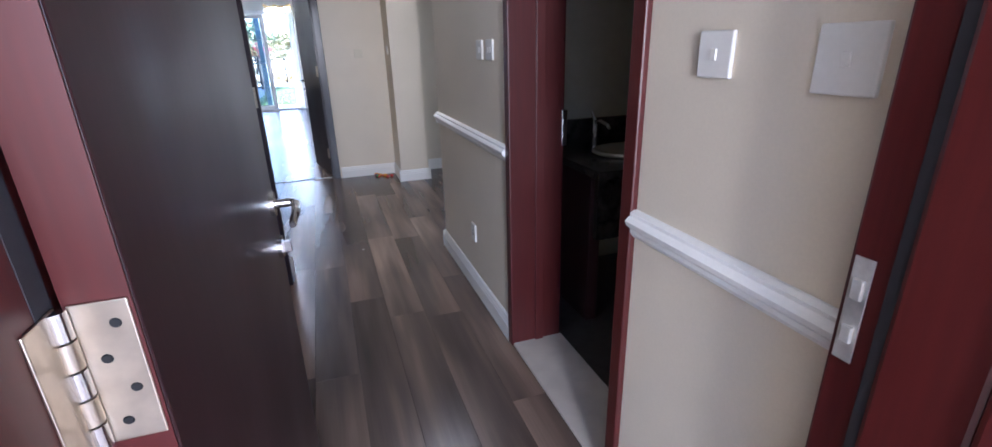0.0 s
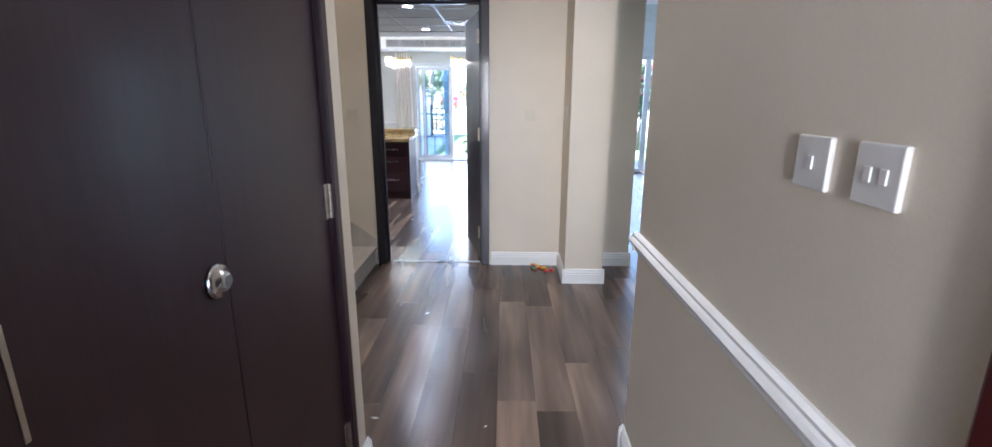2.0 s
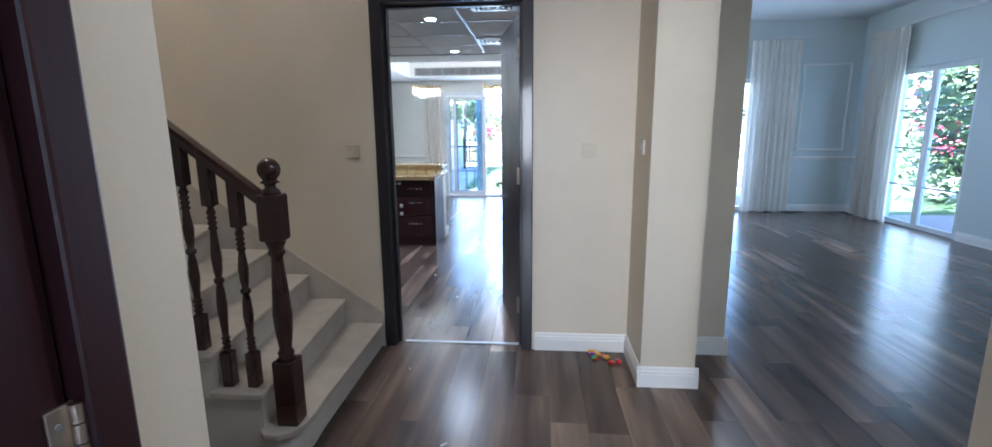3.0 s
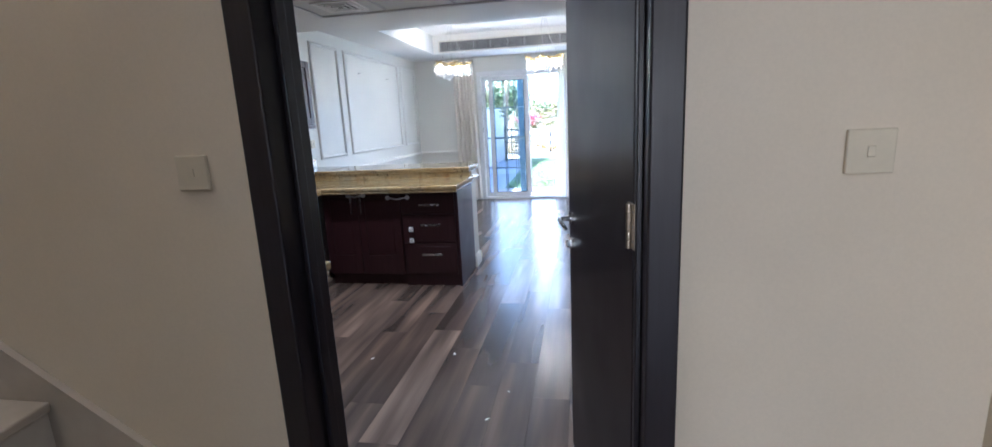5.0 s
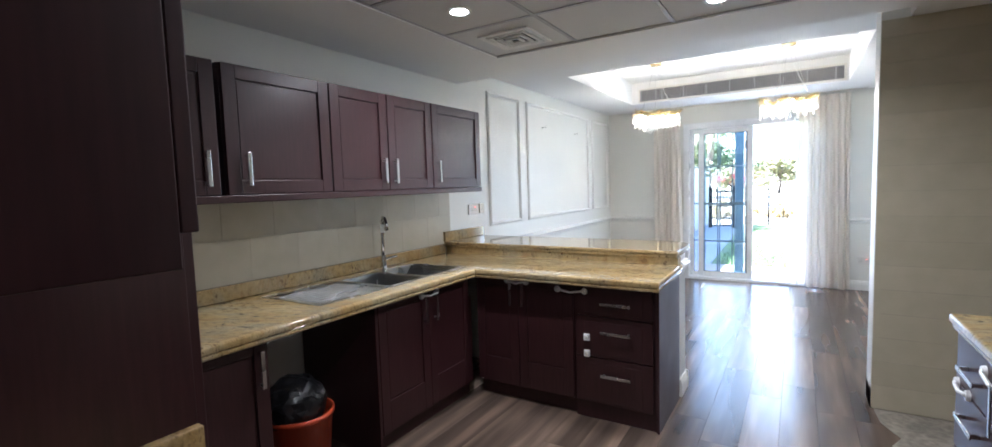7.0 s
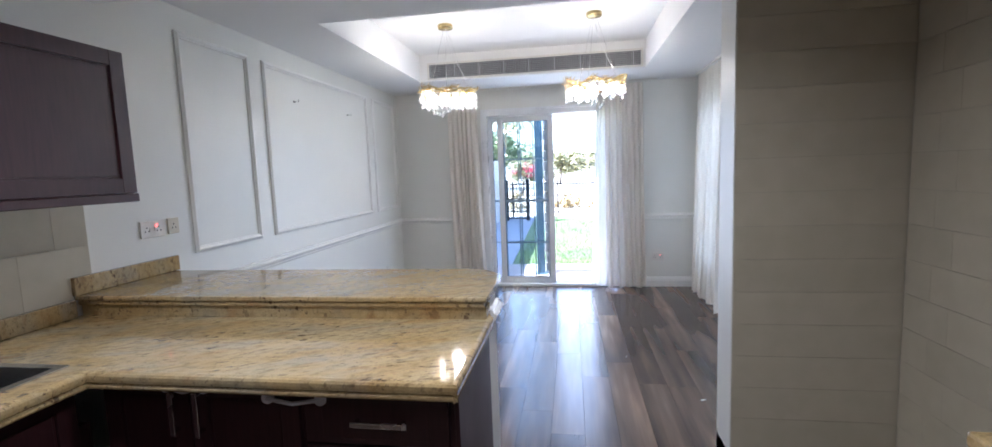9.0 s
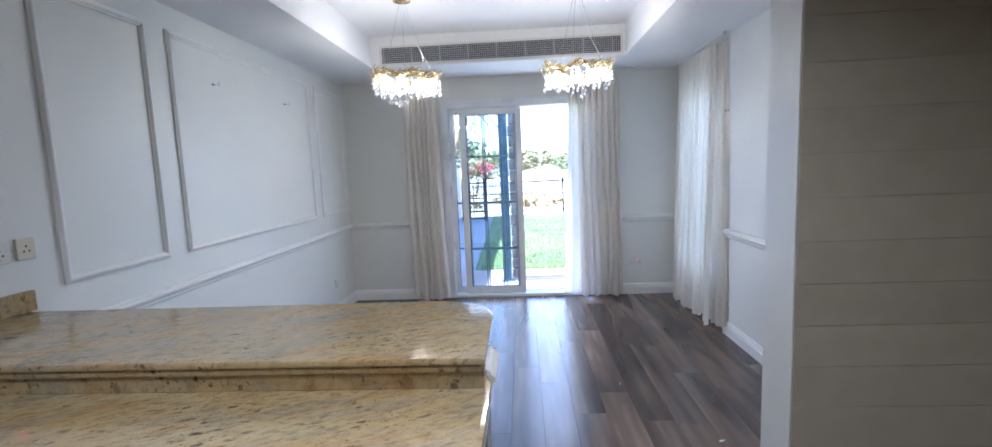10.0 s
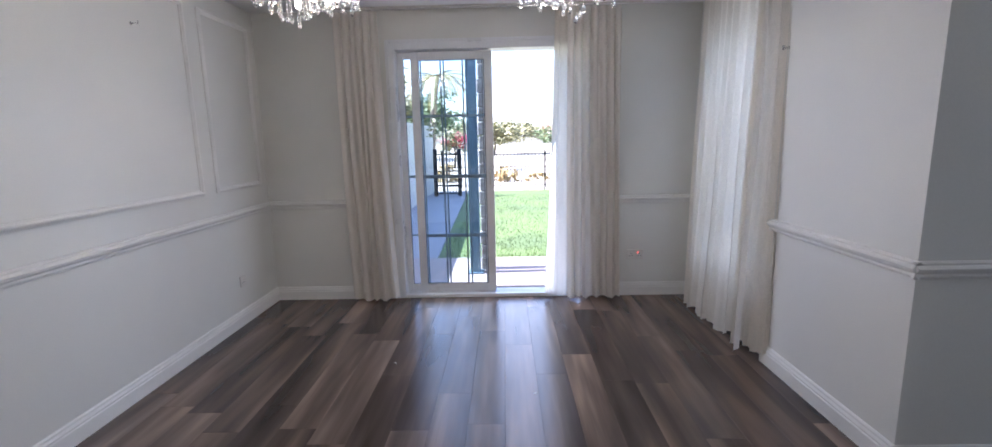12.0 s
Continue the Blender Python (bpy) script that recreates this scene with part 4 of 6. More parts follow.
for z0, z1, hz in ((0.655, 0.855, 0.735), (0.40, 0.648, 0.56), (0.11, 0.393, 0.295)):
    bm = B()
    bx(bm, -1.50, PF, z0, -1.03, PF + 0.02, z1, 0.003)
    bx(bm, -1.44, PF - 0.003, z0 + 0.02, -1.09, PF + 0.001, z1 - 0.03, 0.002)
    d = part("drawer", bm, cabinet_wood, u)
    bar_handle(d, (-1.32, PF - 0.002, hz), (-1.17, PF - 0.002, hz), Ym)
for z in (0.52, 0.42):
    rt = thing("drawer_catch", "small white plastic drawer safety catch", "child lock", "child locks")
    bm = B()
    bx(bm, -1.445, PF - 0.022, z - 0.022, -1.405, PF - 0.0035, z + 0.022, 0.007)
    part("catch_body", bm, plastic_clear, rt)
    bm = B()
    tube(bm, (-1.425, PF - 0.028, z), (-1.425, PF - 0.020, z), 0.010, 0.012, 12)
    part("button", bm, plastic_white, rt)
bm = B()
bx(bm, -1.0095, PF - 0.002, 0.0, -0.995, 9.56, 0.86, 0.002)
tagged(part("peninsula_end_panel", bm, cabinet_wood), "dark mahogany end panel of the peninsula", "panel")
# south run by the door
u = carcass("base_cabinet", "dark mahogany base cabinet beside the kitchen door", (-1.36, 6.28, 0.0, -0.945, 6.71, 0.86))
shaker("door", u, (-0.945, 6.71, 0.11), Xm, Zp, 0.41, 0.745, Yp, low=0.175)
u = carcass("tall_cabinet", "tall dark mahogany cabinet beside the kitchen door", (-2.02, 6.28, 0.0, -1.38, 6.73, 2.10), group="tall units")
shaker("door", u, (-1.385, 6.73, 0.11), Xm, Zp, 0.62, 1.30, Yp)
shaker("door", u, (-1.385, 6.73, 1.42), Xm, Zp, 0.62, 0.66, Yp)
u = carcass("wall_cabinet", "dark mahogany wall cabinet beside the kitchen door", (-1.375, 6.28, 1.38, -0.92, 6.51, 2.10), group="wall cabinets")
shaker("door", u, (-0.92, 6.51, 1.42), Xm, Zp, 0.45, 0.675, Yp)
bm = B()
bx(bm, -1.375, 6.275, 0.906, -0.95, 6.30, 0.985, 0.004)
bx(bm, -1.38, 6.30, 0.906, -1.355, 6.73, 0.998, 0.004)
tagged(part("splash_upstand", bm, granite), "golden granite upstand against the tall cabinet", "upstand")
bm = B()
bx(bm, -1.37, 6.275, 0.867, -0.93, 6.755, 0.905, 0.010)
wt = thing("worktop", "short golden granite worktop beside the kitchen door", "worktop")
part("slab", bm, granite, wt)
bm = B()
bx(bm, -1.37, 6.275, 0.846, -0.938, 6.747, 0.8665, 0.008)
part("edge_moulding", bm, granite, wt)
# wall cabinets over the sink
UX = -2.47
for y0, y1, hy in ((6.85, 7.42, 7.36), (7.45, 8.02, 7.54), (8.025, 8.45, 8.405), (8.455, 8.875, 8.50), (8.88, 9.47, 8.93)):
    u = carcass("wall_cabinet", "dark mahogany wall cabinet with a framed door", (-2.87, y0, 1.455, UX - 0.021, y1, 2.035), group="wall cabinets")
    shaker("door", u, (UX - 0.02, y0 + 0.002, 1.457), Yp, Zp, y1 - y0 - 0.004, 0.576, Xp)
    bar_handle(u, (UX, hy, 1.51), (UX, hy, 1.63), Xp)
bm = B()
bx(bm, -2.87, 6.85, 1.42, UX + 0.004, 9.472, 1.454, 0.004)
tagged(part("light_rail", bm, cabinet_wood), "dark mahogany light rail under the wall cabinets", "cabinet trim")

# worktops with a moulded double edge; a hole for the sink
SX0, SX1, SY0, SY1 = -2.76, -2.29, 7.75, 8.96
CE, CN = -2.195, 8.93
EDGE = [(0, 0), (0.006, 0.002), (0.010, 0.008), (0.010, 0.015), (0.004, 0.020), (0.012, 0.026), (0.014, 0.036), (0.014, 0.048), (0.010, 0.055), (0.0, 0.058)]
wt = thing("worktop", "golden brown polished granite worktop with a moulded edge", "worktop")
for q in ((-2.875, 6.74, SX0 + 0.02, 9.585), (SX1 - 0.02, 6.74, CE, 9.585), (SX0 + 0.02, 6.74, SX1 - 0.02, SY0 + 0.02), (SX0 + 0.02, SY1 - 0.02, SX1 - 0.02, 9.585), (CE, CN, -0.988, 9.585)):
    bm = B()
    bx(bm, q[0], q[1], 0.866, q[2], q[3], 0.905)
    part("slab", bm, granite, wt)
bm = B()
moulding(bm, (CE, 6.74, 0.8465), (CE, CN + 0.012, 0.8465), Xp, Zp, EDGE)
moulding(bm, (CE, CN, 0.8465), (-0.976, CN, 0.8465), Ym, Zp, EDGE)
moulding(bm, (-0.988, CN - 0.012, 0.8465), (-0.988, 9.56, 0.8465), Xp, Zp, EDGE)
part("edge_moulding", bm, granite, wt)
bm = B()
bx(bm, -2.878, 6.74, 0.906, -2.852, 9.473, 0.985, 0.004)
tagged(part("splash_upstand", bm, granite), "golden granite upstand along the tiled wall", "upstand")
# raised bar on a low plastered wall
boxes("wall_bar", wall_white, [(-2.88, 9.59, 0, -1.0, 9.78, 0.956)], "low white plastered wall under the bar top", "wall")
bm = B()
bx(bm, -2.87, 9.508, 0.906, -0.992, 9.589, 0.956, 0.002)
tagged(part("bar_riser", bm, granite), "granite strip between worktop and bar top", "upstand")
bm = B()
R, BARY = 0.20, 10.05
arc = [(-0.985 - R + R * math.cos(a), BARY - R + R * math.sin(a)) for a in (math.pi / 2 * k / 8 for k in range(9))]
prism(bm, [(-2.875, 9.482), (-0.985, 9.482)] + arc + [(-2.875, BARY)], 0.980, 1.002, 0.007)
wt = thing("bar_counter", "golden granite bar top with one rounded corner", "bar top")
part("slab", bm, granite, wt)
bm = B()
ins = [(x - 0.008 if x > -1.2 else x, y - 0.008) for x, y in arc]
prism(bm, [(-2.87, 9.492), (-0.995, 9.492)] + ins + [(-2.87, BARY - 0.008)], 0.957, 0.9795, 0.006)
part("edge_moulding", bm, granite, wt)
bm = B()
bx(bm, -2.878, 9.475, 1.0025, -2.852, 10.07, 1.085, 0.004)
tagged(part("splash_upstand", bm, granite), "golden granite upstand over the bar top", "upstand")
run("baseboard_bar", [(-1.0, 9.585), (-1.0, 9.78), (-2.86, 9.78)], -1, BASE, 0)
run("chair_rail_bar", [(-1.0, 9.60), (-1.0, 9.78), (-2.86, 9.78)], -1, RAIL, 0.845, **RL)

# sink, tap
sk = thing("kitchen_sink", "stainless steel sink with two bowls and a ribbed drainer", "sink")
bm = B()
rz = 0.9055
for s in ((SX0, SY0, SX1, SY0 + 0.03), (SX0, SY1 - 0.03, SX1, SY1), (SX0, SY0 + 0.03, SX0 + 0.05, SY1 - 0.03), (SX1 - 0.03, SY0 + 0.03, SX1, SY1 - 0.03), (SX0 + 0.05, 8.54, SX1 - 0.03, 8.58), (SX0 + 0.05, 8.22, SX1 - 0.03, 8.25)):
    bx(bm, s[0], s[1], rz, s[2], s[3], rz + 0.004)
part("rim", bm, steel, sk)
for y0, y1, dp in ((8.25, 8.54, 0.15), (8.58, 8.93, 0.16)):
    bm = B()
    x0, x1 = SX0 + 0.05, SX1 - 0.03
    top_r = [(x0, y0), (x1, y0), (x1, y1), (x0, y1)]
    bot_r = [(x0 + 0.025, y0 + 0.025), (x1 - 0.025, y0 + 0.025), (x1 - 0.025, y1 - 0.025), (x0 + 0.025, y1 - 0.025)]
    a, b = [bm.verts.new((*p, rz + 0.002)) for p in top_r], [bm.verts.new((*p, rz - dp)) for p in bot_r]
    for i in range(4):
        bm.faces.new((a[i], a[(i + 1) % 4], b[(i + 1) % 4], b[i]))
    bm.faces.new(b)
    bmesh.ops.solidify(bm, geom=list(bm.faces), thickness=0.0015)
    bw = part("bowl", bm, steel, sk)
    bm = B()
    tube(bm, ((x0 + x1) / 2, (y0 + y1) / 2, rz - dp + 0.002), ((x0 + x1) / 2, (y0 + y1) / 2, rz - dp + 0.006), 0.04, 0.036, 18)
    part("drain", bm, chrome, bw)
bm = B()
bx(bm, SX0 + 0.05, SY0 + 0.03, rz - 0.012, SX1 - 0.03, 8.22, rz - 0.006)
drainer = part("drainer", bm, steel, sk)
for k in range(9):
    x = SX0 + 0.07 + k * 0.041
    bm = B()
    bx(bm, x, SY0 + 0.04, rz - 0.006, x + 0.014, 8.21, rz + 0.001, 0.002)
    part("rib", bm, steel, drainer)
tp = thing("kitchen_tap", "tall chrome mixer tap with a side lever and paper tag", "tap")
bm = B()
fx, fy = -2.805, 8.70
tube(bm, (fx, fy, 0.9055), (fx, fy, 0.925), 0.028, 0.024, 18)
tube(bm, (fx, fy, 0.925), (fx, fy, 1.0), 0.021, 0.019, 16)
part("base", bm, chrome, tp)
bm = B()
SD = Vector((0.86, -0.51, 0))       # the way the spout points
pipe(bm, [Vector((fx, fy, z)) + SD * o for o, z in ((0, 0.99), (0, 1.19), (0.012, 1.235), (0.045, 1.265), (0.085, 1.258), (0.112, 1.225), (0.118, 1.18))], [0.013, 0.013, 0.012, 0.012, 0.012, 0.013, 0.014], 12)
part("spout", bm, chrome, tp)
bm = B()
pipe(bm, [(fx, fy, 0.965), (fx + 0.02, fy + 0.035, 0.975), (fx + 0.05, fy + 0.085, 0.985)], [0.012, 0.009, 0.007], 10)
part("lever", bm, chrome, tp)
bm = B()
moulding(bm, Vector((fx, fy, 1.16)) + SD * 0.0165, Vector((fx, fy, 1.215)) + SD * 0.0165, SD, SD.cross(Vector((0, 0, 1))), [(0, -0.016), (0.001, -0.016), (0.001, 0.016), (0, 0.016)])
part("paper_tag", bm, paper_scrap, tp)

# bin in the gap
bn = thing("waste_bin", "red plastic bucket bin with a black bag", "bin", "", (0, 0, 0))
BXc, BYc = -2.42, 7.70
bm = B()
lathe(bm, [(0.105, 0.002), (0.115, 0.004), (0.150, 0.36), (0.160, 0.362), (0.160, 0.385), (0.147, 0.385), (0.143, 0.35), (0.10, 0.02)], (BXc, BYc, 0), 28)
part("bucket", bm, bin_red, bn)
bm = B()
bmesh.ops.create_icosphere(bm, subdivisions=4, radius=0.15)
for v in bm.verts:
    n = noise.noise(v.co * 16) * 0.02 + noise.noise(v.co * 40) * 0.007
    v.co = Vector((v.co.x * (1.0 + n * 4), v.co.y * (1.0 + n * 4), v.co.z * 0.95 + n))
    v.co += Vector((BXc - 0.02, BYc - 0.02, 0.415))
part("bag", bm, bag_black, bn, "crumpled black plastic bag")

# east unit
eu = carcass("base_cabinet", "dark mahogany base cabinet beside the fridge space, bare grey end", (0.215, 6.95, 0.10, 0.765, 8.74, 0.86), (0.26, 6.95, 0, 0.765, 8.74, 0.0995))
for y0, w in ((7.0, 0.42), (7.425, 0.42), (7.85, 0.44)):
    shaker("door", eu, (0.215, y0, 0.11), Yp, Zp, w, 0.745, Xm, low=0.175)
for z0, z1, hz in ((0.655, 0.855, 0.74), (0.40, 0.648, 0.56), (0.11, 0.393, 0.30)):
    bm = B()
    bx(bm, 0.195, 8.295, z0, 0.215, 8.735, z1, 0.003)
    d = part("drawer", bm, cabinet_wood, eu)
    bar_handle(d, (0.195, 8.43, hz), (0.195, 8.60, hz), Xm)
bar_handle(eu, (0.195, 8.24, 0.66), (0.195, 8.24, 0.79), Xm)
child_lock((0.195, 8.20, 0.80), (0.195, 8.40, 0.80), Xm)
child_lock((0.195, 8.56, 0.655), (0.195, 8.70, 0.655), Xm)
bm = B()
bx(bm, 0.175, 6.95, 0.867, 0.766, 8.78, 0.905, 0.009)
wt = thing("worktop", "golden granite worktop on the east kitchen units", "worktop")
part("slab", bm, granite, wt)
bm = B()
bx(bm, 0.185, 6.95, 0.846, 0.766, 8.77, 0.8665, 0.007)
part("edge_moulding", bm, granite, wt)
# bare screed patch where the fridge stood
bm = B()
rng2 = random.Random(3)
pts = [(0.08, 9.95), (0.10, 9.75), (0.16, 9.60), (0.13, 9.45), (0.22, 9.30), (0.26, 9.05), (0.30, 8.85), (0.765, 8.85), (0.765, 9.955)]
prism(bm, [(x + rng2.uniform(-0.02, 0.02) * (0 < i < 6), y + rng2.uniform(-0.02, 0.02) * (0 < i < 6)) for i, (x, y) in enumerate(pts)], 0.0005, 0.004)
tagged(part("floor_patch", bm, concrete), "patch of bare rough screed in the fridge space", "floor", "", "structure")

# ceiling fittings
def downlight(x, y, z):
    r = thing("downlight", "round white recessed ceiling downlight, lit", "ceiling light", "ceiling downlights")
    bm = B()
    lathe(bm, [(0.062, -0.004), (0.064, 0.001), (0.060, 0.006), (0.045, 0.004)][::1], (x, y, z - 0.004), 24)
    part("bezel", bm, plastic_white, r)
    bm = B()
    tube(bm, (x, y, z - 0.0095), (x, y, z - 0.0065), 0.043, 0.045, 24)
    part("lens", bm, lamp_glow, r)


for dx, dy in ((-1.84, 8.36), (-0.70, 8.99), (-0.62, 7.3)):
    downlight(dx, dy, KZ + 0.012)
SETBACK = 0.0
downlight(2.69, 8.84, 3.2)
# Fittings for the added hall lamps, out of view.
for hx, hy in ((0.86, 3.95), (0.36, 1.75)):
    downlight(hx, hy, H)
# Assumed fitting for that stairwell lamp, also out of view.
downlight(-1.75, 5.15, 5.2)


SETBACK = -0.16


def ceiling_vent(x, y, z):
    r = thing("ceiling_vent", "square white ceiling air diffuser with nested slats", "air vent", "ceiling vents")
    bm = B()
    bx(bm, x - 0.15, y - 0.15, z - 0.004, x + 0.15, y + 0.15, z - 0.001)
    part("backing", bm, dark_void, r)
    for k, s in enumerate((0.17, 0.125, 0.085, 0.045)):
        bm = B()
        w = 0.016 if k else 0.032
        zz = z - 0.012 - 0.003 * k
        for q in ((x - s, y - s, x + s, y - s + w), (x - s, y + s - w, x + s, y + s), (x - s, y - s + w, x - s + w, y + s - w), (x + s - w, y - s + w, x + s, y + s - w)):
            bx(bm, q[0], q[1], zz, q[2], q[3], zz + 0.010)
        part("frame" if k == 0 else "slat", bm, plastic_white, r)


ceiling_vent(-1.84, 8.95, KZ + 0.012)
ceiling_vent(-0.18, 8.37, KZ + 0.012)
ceiling_vent(-0.06, 6.9, KZ + 0.012)

# ---- patio door ----
win1 = tagged(placed(new("window_1"), (0, SETBACK, 0)), "white sliding patio door with grey glazing bars, half open", "patio door", "", "structure")
for nm, s in (("window_frame", (-1.745, 13.785, 0.0, -1.690, 13.96, 2.235)), ("window_frame", (-0.075, 13.785, 0.0, -0.02, 13.96, 2.235)), ("window_frame", (-1.6895, 13.785, 2.175, -0.0755, 13.96, 2.235)), ("window_sill", (-1.6895, 13.785, 0.0, -0.0755, 13.96, 0.034))):
    bm = B()
    bx(bm, *s, 0.004)
    part(nm, bm, upvc, win1)
bm = B()
bx(bm, -1.765, 13.782, 0.0, -1.7455, 13.799, 2.26, 0.002)
bx(bm, -1.7455, 13.782, 2.2355, -0.01, 13.799, 2.26, 0.002)
part("frame_trim", bm, upvc, win1)


def sash(root, x0, x1, y, z0, z1, st, glass, cols, rows, bars=True):
    """A glazed leaf in the plane y."""
    for s in ((x0, z0, x0 + st, z1), (x1 - st, z0, x1, z1), (x0 + st + 0.0005, z0, x1 - st - 0.0005, z0 + st * 1.15), (x0 + st + 0.0005, z1 - st, x1 - st - 0.0005, z1)):
        bm = B()
        bx(bm, s[0], y, s[1], s[2], y + 0.042, s[3], 0.005)
        part("sash_frame", bm, upvc, root)
    bm = B()
    bx(bm, x0 + st - 0.004, y + 0.014, z0 + st, x1 - st + 0.004, y + 0.022, z1 - st + 0.004)
    g = part("pane", bm, glass, root, "clear window pane")
    g.visible_shadow = False
    bm = B()
    q = 0.006
    for s in ((x0 + st, z0 + st * 1.15, x0 + st + q, z1 - st), (x1 - st - q, z0 + st * 1.15, x1 - st, z1 - st), (x0 + st + q, z0 + st * 1.15, x1 - st - q, z0 + st * 1.15 + q), (x0 + st + q, z1 - st - q, x1 - st - q, z1 - st)):
        bx(bm, s[0], y + 0.010, s[1], s[2], y + 0.0135, s[3])
    part("gasket", bm, gasket, root)
    for x in cols:
        bm = B()
        bx(bm, x - 0.007, y + 0.0225, z0 + st * 1.15 + q, x + 0.007, y + 0.027, z1 - st - q)
        part("glazing_bar", bm, bar_grey, root)
    for z, w in rows:
        bm = B()
        bx(bm, x0 + st + q, y + 0.0275, z - w, x1 - st - q, y + 0.032, z + w)
        part("glazing_bar", bm, bar_grey, root)


sash(win1, -1.6885, -0.90, 13.895, 0.040, 2.170, 0.05, pane_glass, (-1.49, -1.29, -1.09), ((0.56, 0.008), (1.10, 0.012), (1.63, 0.008)))
sash(win1, -1.565, -0.865, 13.835, 0.040, 2.165, 0.068, sash_glass, (-1.31, -1.12), ((0.56, 0.009), (1.10, 0.016), (1.63, 0.009)))
bm = B()
pipe(bm, [(-0.898, 13.834, 1.14), (-0.898, 13.81, 1.135), (-0.898, 13.805, 1.10), (-0.898, 13.81, 1.03), (-0.898, 13.834, 1.025)], 0.007)
part("pull_handle", bm, plastic_white, win1)

# side window behind the sheer curtain
win2 = tagged(placed(new("window_2"), (0, SETBACK, 0)), "white framed side window behind the sheer curtain", "window", "", "structure")
for s in ((12.55, 0.45, 12.60, 2.15), (13.37, 0.45, 13.42, 2.15), (12.6005, 0.45, 13.3695, 0.50), (12.6005, 2.10, 13.3695, 2.15), (12.96, 0.5005, 13.01, 2.0995), (12.6005, 1.26, 12.9595, 1.30), (13.0105, 1.26, 13.3695, 1.30)):
    bm = B()
    bx(bm, 0.95, s[0], s[1], 1.0, s[2], s[3], 0.004)
    part("window_frame", bm, upvc, win2)
bm = B()
bx(bm, 0.97, 12.59, 0.49, 0.976, 13.38, 2.11)
g = part("pane", bm, pane_glass, win2)
g.visible_shadow = False
bm = B()
bx(bm, 0.868, 12.53, 0.425, 0.949, 13.44, 0.449, 0.004)
part("window_sill", bm, trim_white, win2)


# ---- curtains ----
def curtain(name, label, a, b, z0, z1, folds, depth, mat, spread=1.0, lean=(0, 0), seed=1, group="curtains", ragged=0.012):
    """Pleated cloth hung from a to b (x, y): gathered at the top, falling in folds."""
    rg = random.Random(seed)
    a, b = Vector((a[0], a[1], 0)), Vector((b[0], b[1], 0))
    d = (b - a)
    n = Vector((-d.y, d.x, 0)).normalized()
    nu, nv = folds * 16, 30
    cuts = [0.0]
    for _ in range(folds):
        cuts.append(cuts[-1] + rg.uniform(0.6, 1.5))
    cuts = [c / cuts[-1] for c in cuts]
    amp = [rg.uniform(0.6, 1.25) for _ in range(folds)]
    low = [rg.uniform(-0.35, 0.35) for _ in range(folds)]
    bm = B()
    grid = []
    for j in range(nv + 1):
        v = j / nv
        row = []
        for i in range(nu + 1):
            s = i / nu
            f = min(i // 16, folds - 1)
            u = (i - 16 * f) / 16
            pos = cuts[f] + (cuts[f + 1] - cuts[f]) * u
            even = s + (pos - s) * min(1, 0.35 + v)
            wave = math.cos(2 * math.pi * u) * 0.75 + 0.25 * math.cos(4 * math.pi * u + low[f] * 4 * v)
            here = amp[f] * (1 - u) + amp[(f + 1) % folds] * u
            off = depth * here * wave * (0.5 + 0.5 * min(1, v * 2.5)) + 0.010 * math.sin(5 * v + 7 * s + seed) * v
            drift = 0.018 * math.sin(3.1 * v + f * 1.9 + seed) * v * math.sin(math.pi * s)
            sp = 1 + (spread - 1) * v
            p = a + d * (0.5 + (even - 0.5) * sp) + d.normalized() * drift + n * off + Vector((lean[0] * v * v, lean[1] * v * v, 0))
            p.z = z1 + (z0 - z1) * v + ragged * math.sin(f * 2.3 + seed + u) * max(0, v - 0.85) / 0.15
            row.append(bm.verts.new(p))
        grid.append(row)
    for j in range(nv):
        for i in range(nu):
            bm.faces.new((grid[j][i], grid[j][i + 1], grid[j + 1][i + 1], grid[j + 1][i])).smooth = True
    root = thing(name, label, "curtain", group)
    part("cloth", bm, mat, root)
    return root


curtain("curtain", "pleated beige curtain drawn beside the patio door", (-2.17, 13.70), (-1.80, 13.70), 0.02, 2.465, 6, 0.042, curtain_beige, 1.12, (0.035, 0), 2)
curtain("curtain", "pleated beige curtain drawn beside the patio door", (-0.235, 13.70), (0.205, 13.70), 0.02, 2.465, 7, 0.042, curtain_beige, 1.05, (0.02, 0), 5)
curtain("sheer_curtain", "white sheer curtain trailing beside the patio door", (-0.335, 13.755), (-0.19, 13.755), 0.03, 2.45, 3, 0.014, curtain_sheer, 1.6, (-0.05, 0), 8)
curtain("sheer_curtain", "white sheer curtain over the side window", (0.765, 12.50), (0.765, 13.40), 0.075, 2.455, 9, 0.034, curtain_sheer, 1.02, (-0.05, 0), 11, ragged=0.03)
curtain("curtain", "cream curtain gathered at the side window", (0.872, 12.36), (0.775, 12.60), 0.06, 2.455, 4, 0.024, curtain_beige, 1.15, (-0.03, 0), 13)


def curtain_track(a, b, z):
    r = thing("curtain_track", "slim white curtain track under the ceiling", "curtain track", "curtain tracks")
    bm = B()
    a, b = Vector(a), Vector(b)
    bx(bm, min(a.x, b.x) - 0.012, min(a.y, b.y) - 0.012, z, max(a.x, b.x) + 0.012, max(a.y, b.y) + 0.012, z + 0.018, 0.003)
    part("rail", bm, plastic_white, r)
    for p in (a, b):
        bm = B()
        bx(bm, p.x - 0.016, p.y - 0.016, z - 0.003, p.x + 0.016, p.y + 0.016, z + 0.0175, 0.004)
        part("end_stop", bm, plastic_white, r)


curtain_track((-2.25, 13.70, 0), (0.35, 13.70, 0), 2.482)
curtain_track((0.765, 12.35, 0), (0.765, 13.55, 0), 2.482)

